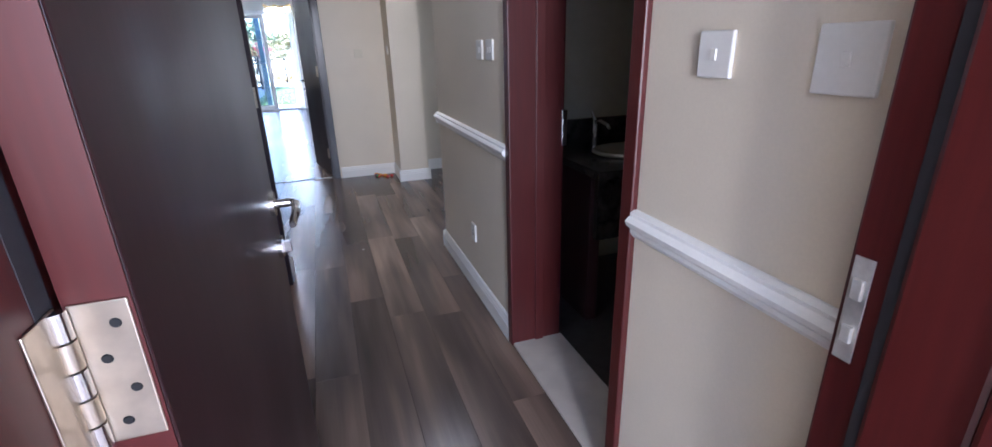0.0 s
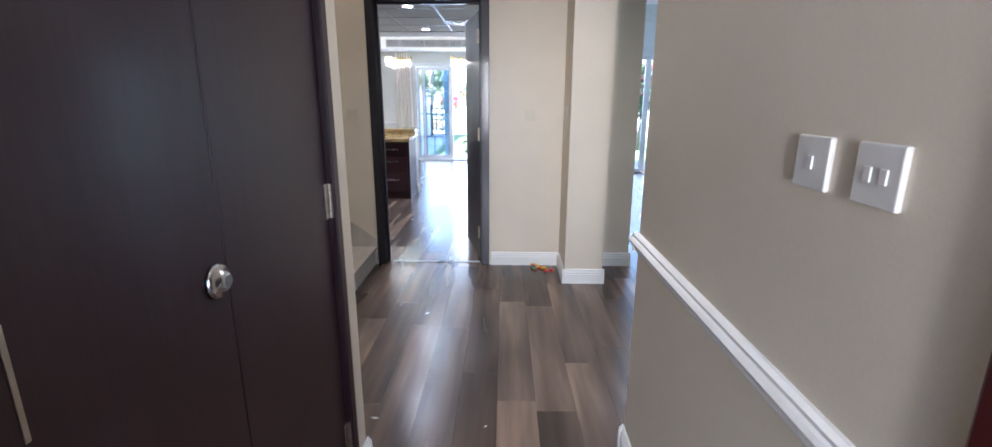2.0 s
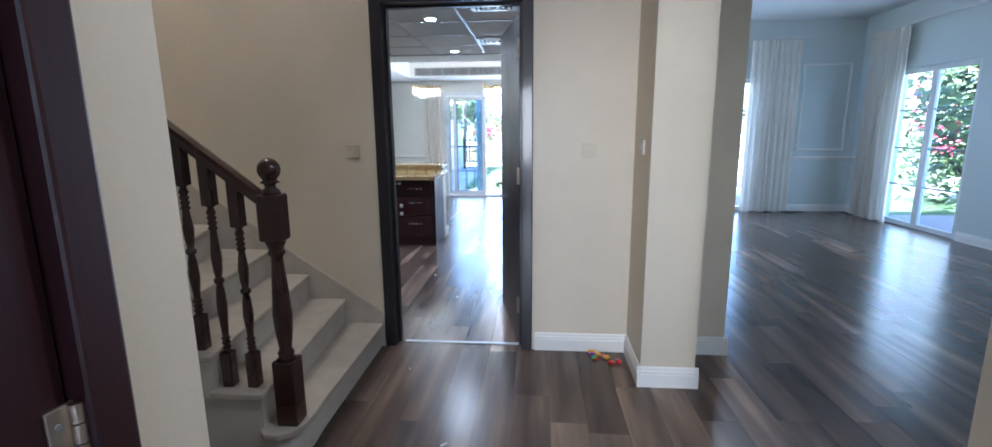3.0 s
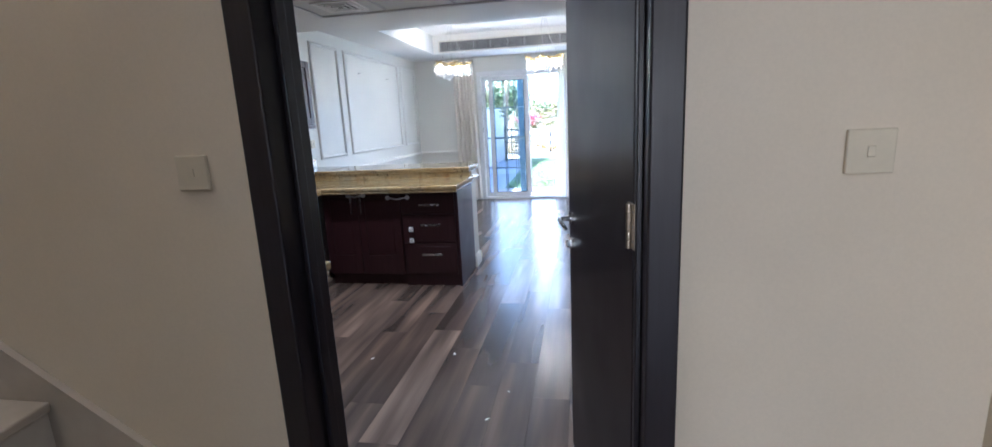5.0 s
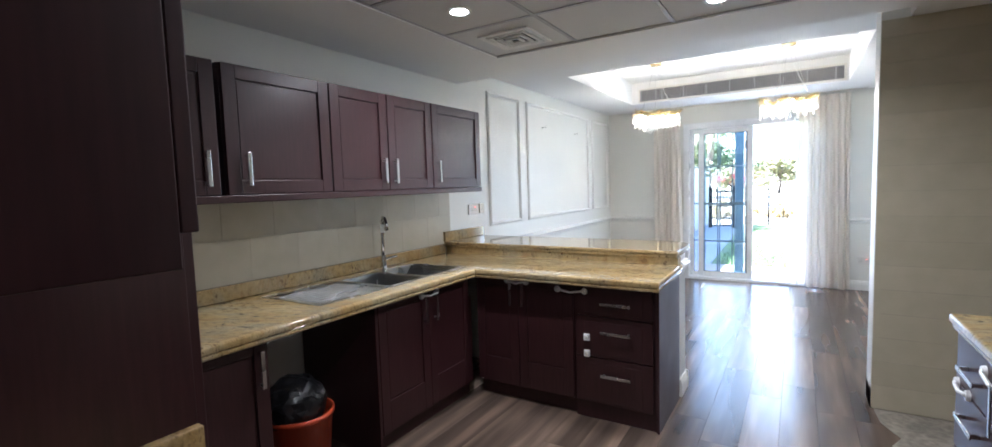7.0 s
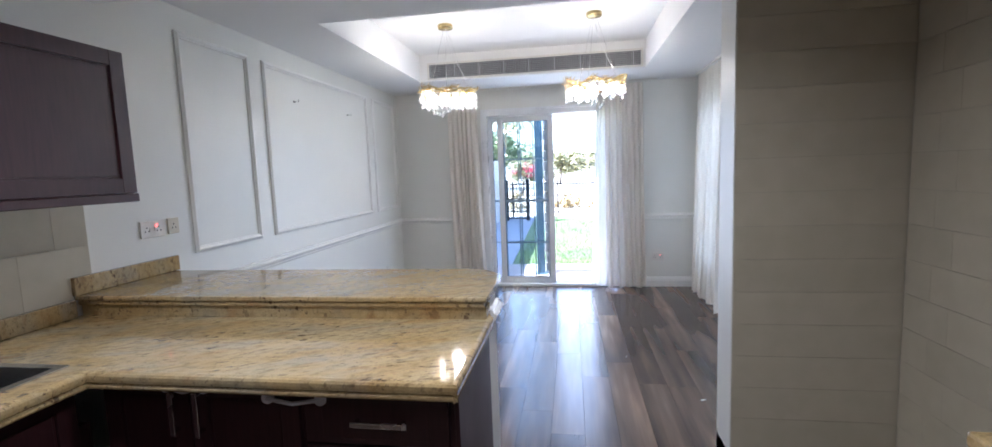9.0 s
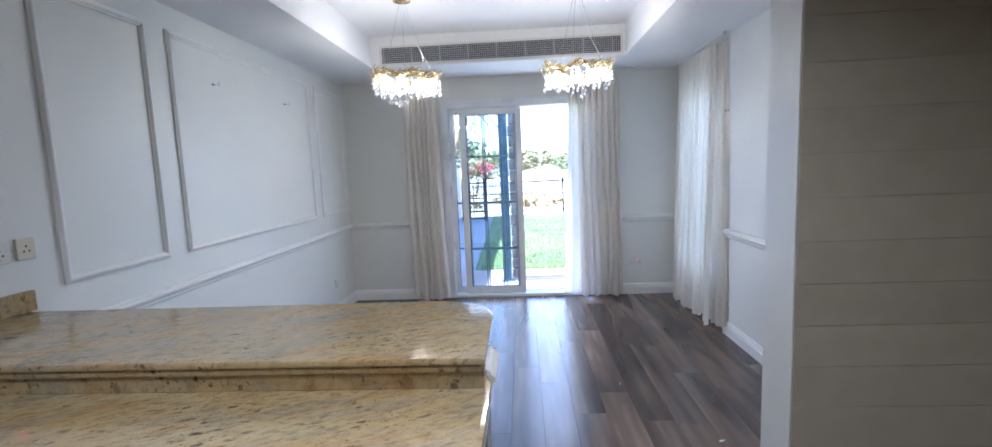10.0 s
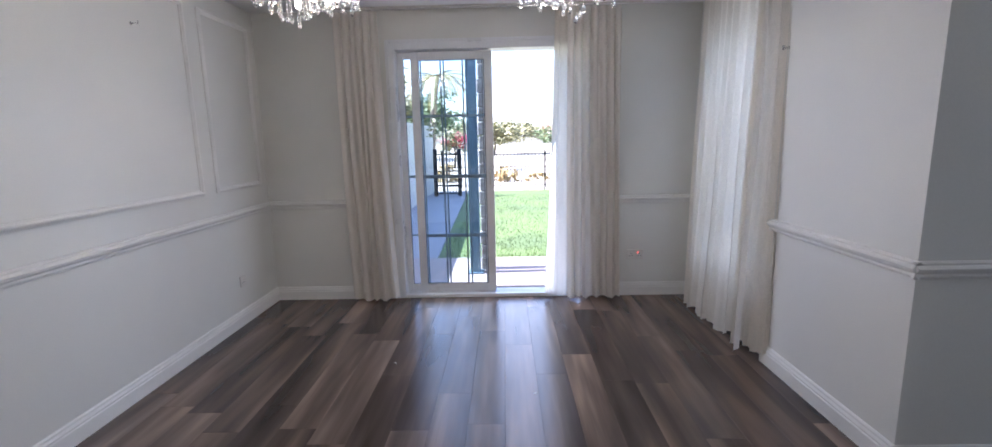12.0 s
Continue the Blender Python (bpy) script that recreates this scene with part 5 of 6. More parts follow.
# ---- air grille in the ceiling tray ----
gr = thing("air_grille", "long grey aluminium air conditioning grille in the ceiling tray", "air grille")
GX0, GX1, GZ0, GZ1 = -2.17, 0.085, 2.528, 2.672
bm = B()
bx(bm, GX0, TY1 - 0.004, GZ0, GX1, TY1 - 0.001, GZ1)
part("backing", bm, dark_void, gr)
bm = B()
for s in ((GX0 - 0.02, GZ0 - 0.02, GX1 + 0.02, GZ0), (GX0 - 0.02, GZ1, GX1 + 0.02, GZ1 + 0.02), (GX0 - 0.02, GZ0, GX0, GZ1), (GX1, GZ0, GX1 + 0.02, GZ1)):
    bx(bm, s[0], TY1 - 0.016, s[1], s[2], TY1 - 0.0005, s[3])
part("frame", bm, plastic_white, gr)
for k in range(7):
    z = GZ0 + 0.014 + k * 0.0195
    bm = B()
    bx(bm, GX0, TY1 - 0.010, z - 0.0025, GX1, TY1 - 0.006, z + 0.0025)
    part("slat", bm, grille_metal, gr)
bm = B()
k = 0
x = GX0 + 0.018
while x < GX1:
    w = 0.006 if k % 15 == 0 else 0.0022
    bx(bm, x - w, TY1 - 0.014, GZ0, x + w, TY1 - 0.0105, GZ1)
    x += 0.018
    k += 1
tagged(part("fin_grid", bm, grille_metal, gr), "fine upright grille fins", "", "", "stuff")

# ---- chandeliers ----
def drop_mesh():
    bm = B()
    lathe(bm, [(0.0022, 0.0), (0.0022, 0.004)], (0, 0, 0), 6)
    lathe(bm, [(0.002, -0.002), (0.0065, -0.006), (0.0095, -0.013), (0.0095, -0.019), (0.006, -0.026), (0.0015, -0.029)][::-1], (0, 0, -0.055), 8)
    tube(bm, (0, 0, -0.058), (0, 0, 0.0), 0.0045, 0.0028, 6)
    me = mesh_of("crystal_drop", bm)
    me.materials.append(crystal)
    return me


DROP = drop_mesh()


def chandelier(cx, cy, seed, turn):
    rg = random.Random(seed)
    root = thing("chandelier", "round gold branch chandelier hung with clear crystal drops, lit", "chandelier", "dining chandeliers")
    root.location = (cx, cy + SETBACK, 0)
    zr = 2.198

    def wave(a):
        return 0.014 * math.sin(2 * a + turn) + 0.012 * math.sin(5 * a + turn * 2)

    for k in range(7):
        bm = B()
        r0, ph, am = 0.205 + 0.016 * (k % 4), rg.uniform(0, 6.28), rg.uniform(0.008, 0.026)
        pts = []
        span = 2 * math.pi if k < 4 else rg.uniform(2.2, 4)
        for i in range(46):
            a = ph + span * i / 45
            r = r0 + am * math.sin(6 * a + ph)
            pts.append((r * math.cos(a), r * math.sin(a), zr + wave(a) + am * math.cos(5 * a + 2 * ph)))
        pipe(bm, pts, 0.0048, 6)
        for t in range(12):
            a = rg.uniform(0, 6.28)
            z = zr + wave(a)
            pipe(bm, [(r0 * math.cos(a), r0 * math.sin(a), z), ((r0 + 0.025) * math.cos(a + 0.1), (r0 + 0.025) * math.sin(a + 0.1), z + 0.02), ((r0 + 0.03) * math.cos(a + 0.2), (r0 + 0.03) * math.sin(a + 0.2), z + rg.uniform(0.02, 0.045))], [0.004, 0.003, 0.002], 5)
        part("branch", bm, brass, root)
    for i in range(84):
        a = 2 * math.pi * i / 84 + rg.uniform(-0.04, 0.04)
        r = rg.choice((0.19, 0.22, 0.25, 0.255, 0.15))
        ob = new("crystal_drop", DROP)
        s = rg.uniform(0.85, 1.5)
        ob.parent = root
        ob.location, ob.scale = (r * math.cos(a), r * math.sin(a), zr + wave(a) - rg.uniform(0.0, 0.05)), (1.15, 1.15, s)
    for i in range(7):
        a = 2 * math.pi * i / 7 + turn
        z = zr + wave(a) - 0.005
        bm = B()
        tube(bm, (0.195 * math.cos(a), 0.195 * math.sin(a), z - 0.022), (0.195 * math.cos(a), 0.195 * math.sin(a), z), 0.008, 0.011, 10)
        hold = part("lamp_holder", bm, brass, root)
        bm = B()
        lathe(bm, [(0.006, -0.072), (0.012, -0.066), (0.014, -0.05), (0.012, -0.03), (0.008, -0.022)], (0.195 * math.cos(a), 0.195 * math.sin(a), z), 10)
        part("bulb", bm, bulb_glow, hold)
    for i in range(3):
        a = 2.1 * i + 0.4 + turn
        bm = B()
        pipe(bm, [(0.02 * math.cos(a), 0.02 * math.sin(a), TZ - 0.03), (0.20 * math.cos(a), 0.20 * math.sin(a), zr + wave(a))], 0.0012, 5)
        part("wire", bm, steel, root)
    bm = B()
    pipe(bm, [(0, 0, TZ - 0.03), (0.03, 0.0, TZ - 0.18), (0.10, 0.02, TZ - 0.36), (0.21, 0.02, zr + 0.01)], 0.0022, 6)
    part("cable", bm, plastic_clear, root)
    bm = B()
    lathe(bm, [(0.02, -0.036), (0.062, -0.034), (0.066, -0.028), (0.066, -0.004), (0.060, -0.0005)], (0, 0, TZ), 28)
    part("ceiling_rose", bm, brass, root)


chandelier(-1.715, 11.97, 4, 0.3)
chandelier(-0.435, 11.97, 9, 1.9)


# ---- switches and sockets ----
def wall_plate(name, label, category, at, normal, w=0.086, h=0.086, rockers=1, led=False, pins=0, mat=None):
    root = thing(name, label, category, "switches" if category == "switch" else "sockets")
    n = Vector(normal)
    root.matrix_world = Matrix.Translation((at[0], at[1] + SETBACK, at[2])) @ Matrix.Rotation(math.atan2(n.x, -n.y), 4, "Z")
    m = mat or plastic_white
    bm = B()
    bx(bm, -w / 2, -0.010, -h / 2, w / 2, 0.0, h / 2, 0.003)
    part("plate", bm, m, root)
    for k in range(rockers):
        x = (k - (rockers - 1) / 2) * 0.03
        bm = B()
        bx(bm, x - 0.007, -0.0130, -0.011, x + 0.007, -0.0095, 0.011, 0.0015)
        part("rocker", bm, m, root)
    for k in range(pins):
        x = (k - (pins - 1) / 2) * w / max(1, pins)
        bm = B()
        for px, pz in ((x, 0.010), (x - 0.011, -0.010), (x + 0.011, -0.010)):
            bx(bm, px - 0.003, -0.0108, pz - 0.004, px + 0.003, -0.0098, pz + 0.004)
        part("pin_holes", bm, dark_void, root)
    if led:
        bm = B()
        bx(bm, w * 0.12, -0.0125, h * 0.18, w * 0.12 + 0.010, -0.0095, h * 0.18 + 0.006)
        part("indicator", bm, led_red, root, "small red indicator light")


SETBACK = 0.0
SW = "white plastic light switch on the corridor wall"
wall_plate("light_switch", SW, "switch", (0.885, 1.095, 1.335), Xm)
wall_plate("light_switch", "large white plastic wall plate near the entrance door", "switch", (0.885, 0.835, 1.33), Xm, 0.10, 0.10)
wall_plate("light_switch", SW, "switch", (0.885, 2.44, 1.345), Xm, rockers=2)
wall_plate("light_switch", SW, "switch", (0.885, 2.585, 1.345), Xm)
wall_plate("wall_socket", "small white plastic socket low on the corridor wall", "socket", (0.885, 2.81, 0.366), Xm, 0.075, 0.10, 0, pins=1)
wall_plate("light_switch", "cream switch on the hall wall", "switch", (0.594, YB, 1.318), Ym, 0.086, 0.086, mat=plastic_cream)
wall_plate("light_switch", "cream switch on the stair wall", "switch", (-0.90, YB, 1.32), Ym, mat=plastic_cream)
wall_plate("light_switch", "white switch on the side of the pillar", "switch", (0.87, 5.706, 1.344), Xm)
SETBACK = -0.16
wall_plate("wall_socket", "white double socket with a red light above the bar", "socket", (-2.88, 9.935, 1.25), Xp, 0.15, 0.09, 2, True, 2)
wall_plate("wall_socket", "yellowed cream aerial socket above the bar", "socket", (-2.88, 10.075, 1.253), Xp, 0.075, 0.088, 0, False, 1, plastic_cream)
wall_plate("wall_socket", "white socket low on the dining wall", "socket", (-2.88, 13.233, 0.345), Xp, 0.086, 0.086, 1, False, 1)
wall_plate("wall_socket", "white double socket with a red light beside the curtain", "socket", (0.386, 13.8, 0.375), Ym, 0.15, 0.09, 2, True, 2)


def wall_hook(at, normal, r=0.008):
    root = thing("wall_hook", "small metal hook screwed to the wall", "hook", "wall hooks")
    p, n = Vector(at), Vector(normal)
    bm = B()
    tube(bm, p, p + n * 0.004, r * 1.6, seg=12)
    part("base_plate", bm, chrome, root)
    bm = B()
    pipe(bm, [p + n * 0.003, p + n * 0.03, p + n * 0.042 + Vector((0, 0, -0.008)), p + n * 0.045 + Vector((0, 0, 0.012))], r * 0.45, 6)
    part("hook_pin", bm, chrome, root)


wall_hook((-2.88, 11.424, 2.115), Xp, 0.006)
wall_hook((-2.88, 12.391, 2.109), Xp, 0.006)
wall_hook((0.85, 12.40, 1.89), Xm, 0.016)

SETBACK = 0.0
# ---- living room windows and curtains ----
win3 = tagged(new("window_3"), "white glazed garden door with grey bars in the living room", "patio door", "", "structure")
for s in ((9.52, 0, 9.59, 2.27), (10.93, 0, 11.0, 2.27), (9.5905, 2.20, 10.9295, 2.27), (9.5905, 0, 10.9295, 0.07), (10.22, 0.0705, 10.32, 2.1995)):
    bm = B()
    bx(bm, 5.68, s[0], s[1], 5.74, s[2], s[3], 0.004)
    part("window_frame", bm, upvc, win3)
for y0, y1 in ((9.59, 10.22), (10.32, 10.93)):
    bm = B()
    bx(bm, 5.705, y0 - 0.005, 0.06, 5.712, y1 + 0.005, 2.21)
    g = part("pane", bm, pane_glass, win3)
    g.visible_shadow = False
    for z in (0.60, 1.14, 1.68):
        bm = B()
        bx(bm, 5.693, y0, z - 0.010, 5.7045, y1, z + 0.010)
        part("glazing_bar", bm, bar_grey, win3)
win4 = tagged(new("window_4"), "white glazed garden door with grey bars in the living room", "patio door", "", "structure")
for s in ((2.40, 0, 2.47, 2.27), (3.93, 0, 4.00, 2.27), (2.4705, 2.20, 3.9295, 2.27), (2.4705, 0, 3.9295, 0.07), (3.15, 0.0705, 3.25, 2.1995)):
    bm = B()
    bx(bm, s[0], 11.84, s[1], s[2], 11.90, s[3], 0.004)
    part("window_frame", bm, upvc, win4)
for x0, x1 in ((2.47, 3.15), (3.25, 3.93)):
    bm = B()
    bx(bm, x0 - 0.005, 11.865, 0.06, x1 + 0.005, 11.872, 2.21)
    g = part("pane", bm, pane_glass, win4)
    g.visible_shadow = False
    for z in (0.60, 1.14, 1.68):
        bm = B()
        bx(bm, x0, 11.853, z - 0.010, x1, 11.8645, z + 0.010)
        part("glazing_bar", bm, bar_grey, win4)
curtain("curtain", "tall white curtain drawn in the living room", (3.82, 11.66), (4.62, 11.66), 0.015, 2.86, 9, 0.04, curtain_beige, 1.0, (0, 0), 21)
curtain("curtain", "tall white curtain drawn in the living room", (5.54, 10.62), (5.54, 11.42), 0.015, 2.86, 11, 0.04, curtain_beige, 1.0, (0, 0), 23)
curtain_track((2.3, 11.66, 0), (4.75, 11.66, 0), 2.88)
curtain_track((5.54, 9.2, 0), (5.54, 11.5, 0), 2.88)

# ---- litter on the floor ----
lit = thing("sweet_wrappers", "heap of red and yellow sweet wrappers against the skirting", "litter")
rg = random.Random(12)
for k in range(9):
    bm = B()
    bmesh.ops.create_icosphere(bm, subdivisions=2, radius=1.0)
    px, py = 0.70 + rg.uniform(-0.07, 0.10), 5.86 + rg.uniform(-0.10, 0.05)
    if px > 0.76:
        py -= 0.08
    sx2, sy2, sz2 = rg.uniform(0.018, 0.034), rg.uniform(0.012, 0.022), rg.uniform(0.008, 0.016)
    rot = Matrix.Rotation(rg.uniform(0, 3.1), 3, "Z")
    for v in bm.verts:
        n = 1 + 0.35 * noise.noise(v.co * 2.3 + Vector((k, 0, 0)))
        c = rot @ Vector((v.co.x * sx2 * n, v.co.y * sy2 * n, v.co.z * sz2 * n))
        v.co = c + Vector((px, py, sz2 * 0.95))
    part("wrapper", bm, (toy_red, toy_yellow, toy_red, toy_purple, toy_yellow, toy_green)[k % 6], lit)


def scrap(x, y, s, seed):
    rg = random.Random(seed)
    bm = B()
    a = rg.uniform(0, 3.1)
    pts = [(x + s * r * math.cos(a + q), y + s * r * math.sin(a + q)) for q, r in ((0, 1.5), (1.2, 0.5), (2.5, 0.8), (3.3, 1.5), (4.4, 0.6))]
    prism(bm, pts, 0.0006, 0.0022)
    r = thing("paper_scrap", "tiny pale scrap of litter on the floor", "litter", "floor scraps")
    part("scrap", bm, paper_scrap, r)


for k, (x, y) in enumerate(((-0.50, 5.62), (-0.35, 3.9), (-0.22, 3.75), (0.30, 3.70), (-0.42, 6.95), (-0.75, 7.6), (-0.35, 7.2), (-1.25, 7.5), (-0.15, 4.9), (-1.9, 7.9), (-1.28, 11.35), (-1.32, 11.1), (-0.25, 11.3), (-0.62, 11.9), (0.15, 10.6), (-1.5, 12.3))):
    scrap(x, y, 0.006 + 0.004 * ((k * 7) % 3), k)

# ---- outdoors ----
boxes("ground", earth, [(-150, -120, -0.30, 150, 160, -0.08)], "sandy ground reaching to the horizon", "ground")
boxes("patio", paving, [(-2.9, 13.85, -0.079, 2.2, 15.30, -0.035)], "pale paved patio strip", "patio")
boxes("porch", paving, [(-3.0, -6.0, -0.079, 4.0, 0.45, -0.012)], "pale paved porch before the entrance door", "porch")
# Unseen walls added to hold back sky light around the entrance.
boxes("light_block_wall", render_wall, [(-1.35, -2.4, -0.079, -1.2, 0.449, 2.779), (1.9, -2.4, -0.079, 2.05, 0.449, 2.779)], "added side wall, out of view, that keeps sky light off the entrance", "wall")
# Unseen slab added overhead to darken the entrance.
boxes("light_block_roof", ceiling_white, [(-3.0, -2.4, 2.78, 4.0, 0.449, 2.95)], "added slab, out of view, that cuts the sky light at the entrance", "roof")
bm = B()
prism(bm, [(-1.63, 15.30), (5.0, 15.30), (6.5, 23.6), (-1.83, 23.6)], -0.079, -0.045)
tagged(part("lawn", bm, grass_mat), "green mown lawn", "lawn", "", "structure")
bm = B()
prism(bm, [(-2.85, 15.30), (-1.64, 15.30), (-1.84, 23.6), (-2.85, 23.6)], -0.079, -0.05)
tagged(part("pavement", bm, path_grey), "grey concrete garden path", "path", "", "structure")
boxes("lawn_side", grass_mat, [(5.86, 2.0, -0.079, 16.0, 13.9, -0.05)], "green side lawn", "lawn")
boxes("patio_side", paving, [(5.86, 8.6, -0.0495, 7.4, 11.6, -0.03)], "pale paving before the living room door", "patio")
boxes("lawn_back", grass_mat, [(2.3, 12.05, -0.079, 5.85, 15.29, -0.05)], "green lawn behind the living room", "lawn")
boxes("garden_wall", render_wall, [(-3.05, 14.0, -0.08, -2.86, 23.8, 1.75), (-3.08, 14.0, 1.75, -2.83, 23.8, 1.82)], "pale rendered garden wall with a coping", "garden wall")

# grass blades near the door
bm = B()
rg = random.Random(2)
for k in range(9000):
    x, y = rg.uniform(-1.55, 1.3), 15.33 + (rg.random() ** 1.6) * 7
    h, a = rg.uniform(0.02, 0.045), rg.uniform(0, 3.14)
    dx, dy = 0.004 * math.cos(a), 0.004 * math.sin(a)
    v = [bm.verts.new(p) for p in ((x - dx, y - dy, -0.046), (x + dx, y + dy, -0.046), (x + rg.uniform(-0.015, 0.015), y + rg.uniform(-0.015, 0.015), -0.046 + h))]
    bm.faces.new(v)
tagged(part("grass", bm, grass_mat), "short green grass blades", "grass", "", "stuff")

ps = thing("steel_post", "dark blue painted steel post on the patio", "post")
bm = B()
bx(bm, -1.165, 14.56, -0.035, -1.055, 14.66, 3.2, 0.006)
part("post_shaft", bm, post_teal, ps)
bm = B()
bx(bm, -1.20, 14.53, -0.035, -1.02, 14.69, -0.02, 0.003)
part("base_plate", bm, post_teal, ps)

# iron fence with a gate
fn = thing("iron_fence", "black iron railing fence at the end of the garden", "fence")
FYY = 23.7
for x in np.arange(-2.6, 6.6, 1.5):
    bm = B()
    bx(bm, x - 0.022, FYY - 0.03, -0.08, x + 0.022, FYY + 0.03, 1.12, 0.004)
    part("post", bm, iron, fn)
for z in (0.08, 0.62, 1.0):
    bm = B()
    bx(bm, -2.6, FYY - 0.012, z, 6.5, FYY + 0.012, z + 0.02)
    part("rail", bm, iron, fn)
for k in range(88):
    x = -2.55 + k * 0.103
    bm = B()
    bx(bm, x - 0.005, FYY - 0.0125, 0.02, x + 0.005, FYY + 0.0125, 1.08)
    part("bar", bm, iron, fn)
gt = thing("iron_gate", "black iron garden gate beside the path", "gate")
for x in (-2.62, -1.98):
    bm = B()
    bx(bm, x - 0.05, 22.35, -0.06, x + 0.05, 22.45, 1.20, 0.006)
    part("gate_post", bm, iron, gt)
for z in (0.0, 0.22, 0.60, 1.05):
    bm = B()
    bx(bm, -2.57, 22.385, z, -2.03, 22.415, z + 0.035)
    part("gate_rail", bm, iron, gt)
for k in range(6):
    x = -2.50 + k * 0.085
    bm = B()
    bx(bm, x - 0.008, 22.384, 0.0, x + 0.008, 22.416, 1.08)
    part("gate_bar", bm, iron, gt)


def foliage(bm, c, r, n, size, rg, flat=1.0):
    """Many small leaf blades in uneven clumps round c."""
    clumps = [Vector((rg.gauss(0, 0.5) * r[0], rg.gauss(0, 0.5) * r[1], rg.gauss(0, 0.45) * r[2])) for _ in range(max(6, n // 70))]
    for _ in range(n):
        q = rg.choice(clumps)
        p = Vector(c) + q + Vector((rg.gauss(0, 0.16) * r[0], rg.gauss(0, 0.16) * r[1], rg.gauss(0, 0.16) * r[2]))
        u = Vector((rg.gauss(0, 1), rg.gauss(0, 1), rg.gauss(0, 0.6))).normalized()
        w = u.orthogonal().normalized()
        s = size * rg.uniform(0.6, 1.4)
        vs = [bm.verts.new(p + u * s), bm.verts.new(p + w * s * 0.42), bm.verts.new(p - u * s), bm.verts.new(p - w * s * 0.42)]
        bm.faces.new(vs)


def limbs(bm, base, h, r, rg, n=5, spread=0.8):
    x, y, z = base
    pipe(bm, [(x, y, z), (x + 0.05 * h, y, z + h * 0.3), (x + 0.02 * h, y + 0.04 * h, z + h * 0.62)], [r, r * 0.8, r * 0.55], 8)
    for k in range(n):
        a = 2 * math.pi * k / n + rg.uniform(-0.4, 0.4)
        z0 = z + h * rg.uniform(0.4, 0.62)
        pipe(bm, [(x + 0.03 * h, y + 0.02 * h, z0), (x + spread * 0.4 * math.cos(a), y + spread * 0.4 * math.sin(a), z0 + h * 0.16), (x + spread * math.cos(a), y + spread * math.sin(a), z0 + h * 0.36)], [r * 0.5, r * 0.3, r * 0.12], 6)


def tree(name, label, base, h, crown_r, leaves, size, mat, seed, blossom=0, category="tree"):
    rg = random.Random(seed)
    root = thing(name, label, category, "garden trees")
    bm = B()
    limbs(bm, base, h, 0.04 * h, rg, 6, crown_r[0] * 0.8)
    part("trunk", bm, bark, root)
    bm = B()
    c = (base[0], base[1], base[2] + h * 0.72)
    foliage(bm, c, crown_r, leaves, size, rg)
    part("crown", bm, mat, root)
    if blossom:
        bm = B()
        foliage(bm, (c[0], c[1], c[2] + crown_r[2] * 0.2), crown_r, blossom, size * 0.7, rg)
        part("blossom", bm, petal_pink, root, "bright pink blossom")
    return root


def palm(base, h, seed, lean=0.3, fr=1.9):
    rg = random.Random(seed)
    root = thing("palm_tree", "tall palm with a ringed trunk", "palm", "palms")
    bm = B()
    x, y, z = base
    pts = [(x + lean * (k / 14) ** 2, y, z + h * k / 14) for k in range(15)]
    pipe(bm, pts, [0.17 * (1.12 if k % 2 else 0.96) * (1 - 0.02 * k) for k in range(15)], 12)
    part("trunk", bm, bark, root)
    bm = B()
    tx, ty, tz = pts[-1]
    for f in range(20):
        a, up = 2 * math.pi * f / 20 + rg.uniform(-0.1, 0.1), rg.uniform(0.1, 1.0)
        prev = None
        for k in range(15):
            s = k / 14
            p = Vector((tx + math.cos(a) * fr * s, ty + math.sin(a) * fr * s, tz + up * fr * 0.6 * s - 1.1 * fr * s * s * (1 - 0.4 * up)))
            if prev is not None:
                d = (p - prev).normalized()
                side = d.cross(Vector((0, 0, 1))).normalized()
                for sg in (-1, 1):
                    tip = p + side * sg * 0.34 * (1 - 0.6 * s) + d * 0.22 - Vector((0, 0, 0.10))
                    bm.faces.new([bm.verts.new(q) for q in (prev, p, tip)])
            prev = p
    part("fronds", bm, leaf_olive, root)


pr = thing("pier", "rough grey-brown stone pier beside the steel post", "pier")
for k in range(22):
    bm = B()
    jx = 0.006 * math.sin(k * 2.3)
    bx(bm, -1.052 + jx, 14.70, -0.035 + k * 0.15, -0.955 + jx, 14.83 + jx, 0.109 + k * 0.15, 0.012)
    part("stone", bm, pier_stone, pr)
palm((-4.4, 34, -0.08), 4.6, 6, 0.4, 2.2)
palm((-9.5, 46, -0.08), 6.0, 8, 0.3, 2.2)
tree("shrub_tree", "pale green leafy tree behind the garden wall", (-4.1, 22.5, -0.08), 3.4, (1.1, 1.1, 0.8), 1700, 0.09, leaf_olive, 4)
tree("flowering_shrub", "red flowering shrub far behind the fence", (-3.6, 37, -0.08), 1.8, (1.5, 1.2, 0.6), 1500, 0.10, leaf_olive, 5, 500, "shrub")
tree("flowering_shrub", "red flowering shrub far behind the fence", (4.2, 44, -0.08), 2.6, (2.0, 1.3, 1.0), 1500, 0.12, leaf_green, 15, 250, "shrub")
tree("far_tree", "green tree far behind the fence", (-7.0, 50, -0.08), 4.6, (3.2, 2.4, 1.6), 2600, 0.22, leaf_green, 6)
tree("far_tree", "green tree far behind the fence", (-1.8, 58, -0.08), 3.2, (3.6, 2.4, 1.1), 2600, 0.22, leaf_olive, 7)
tree("far_tree", "green tree far behind the fence", (4.5, 60, -0.08), 3.0, (4.2, 2.4, 1.0), 2600, 0.22, leaf_olive, 8)
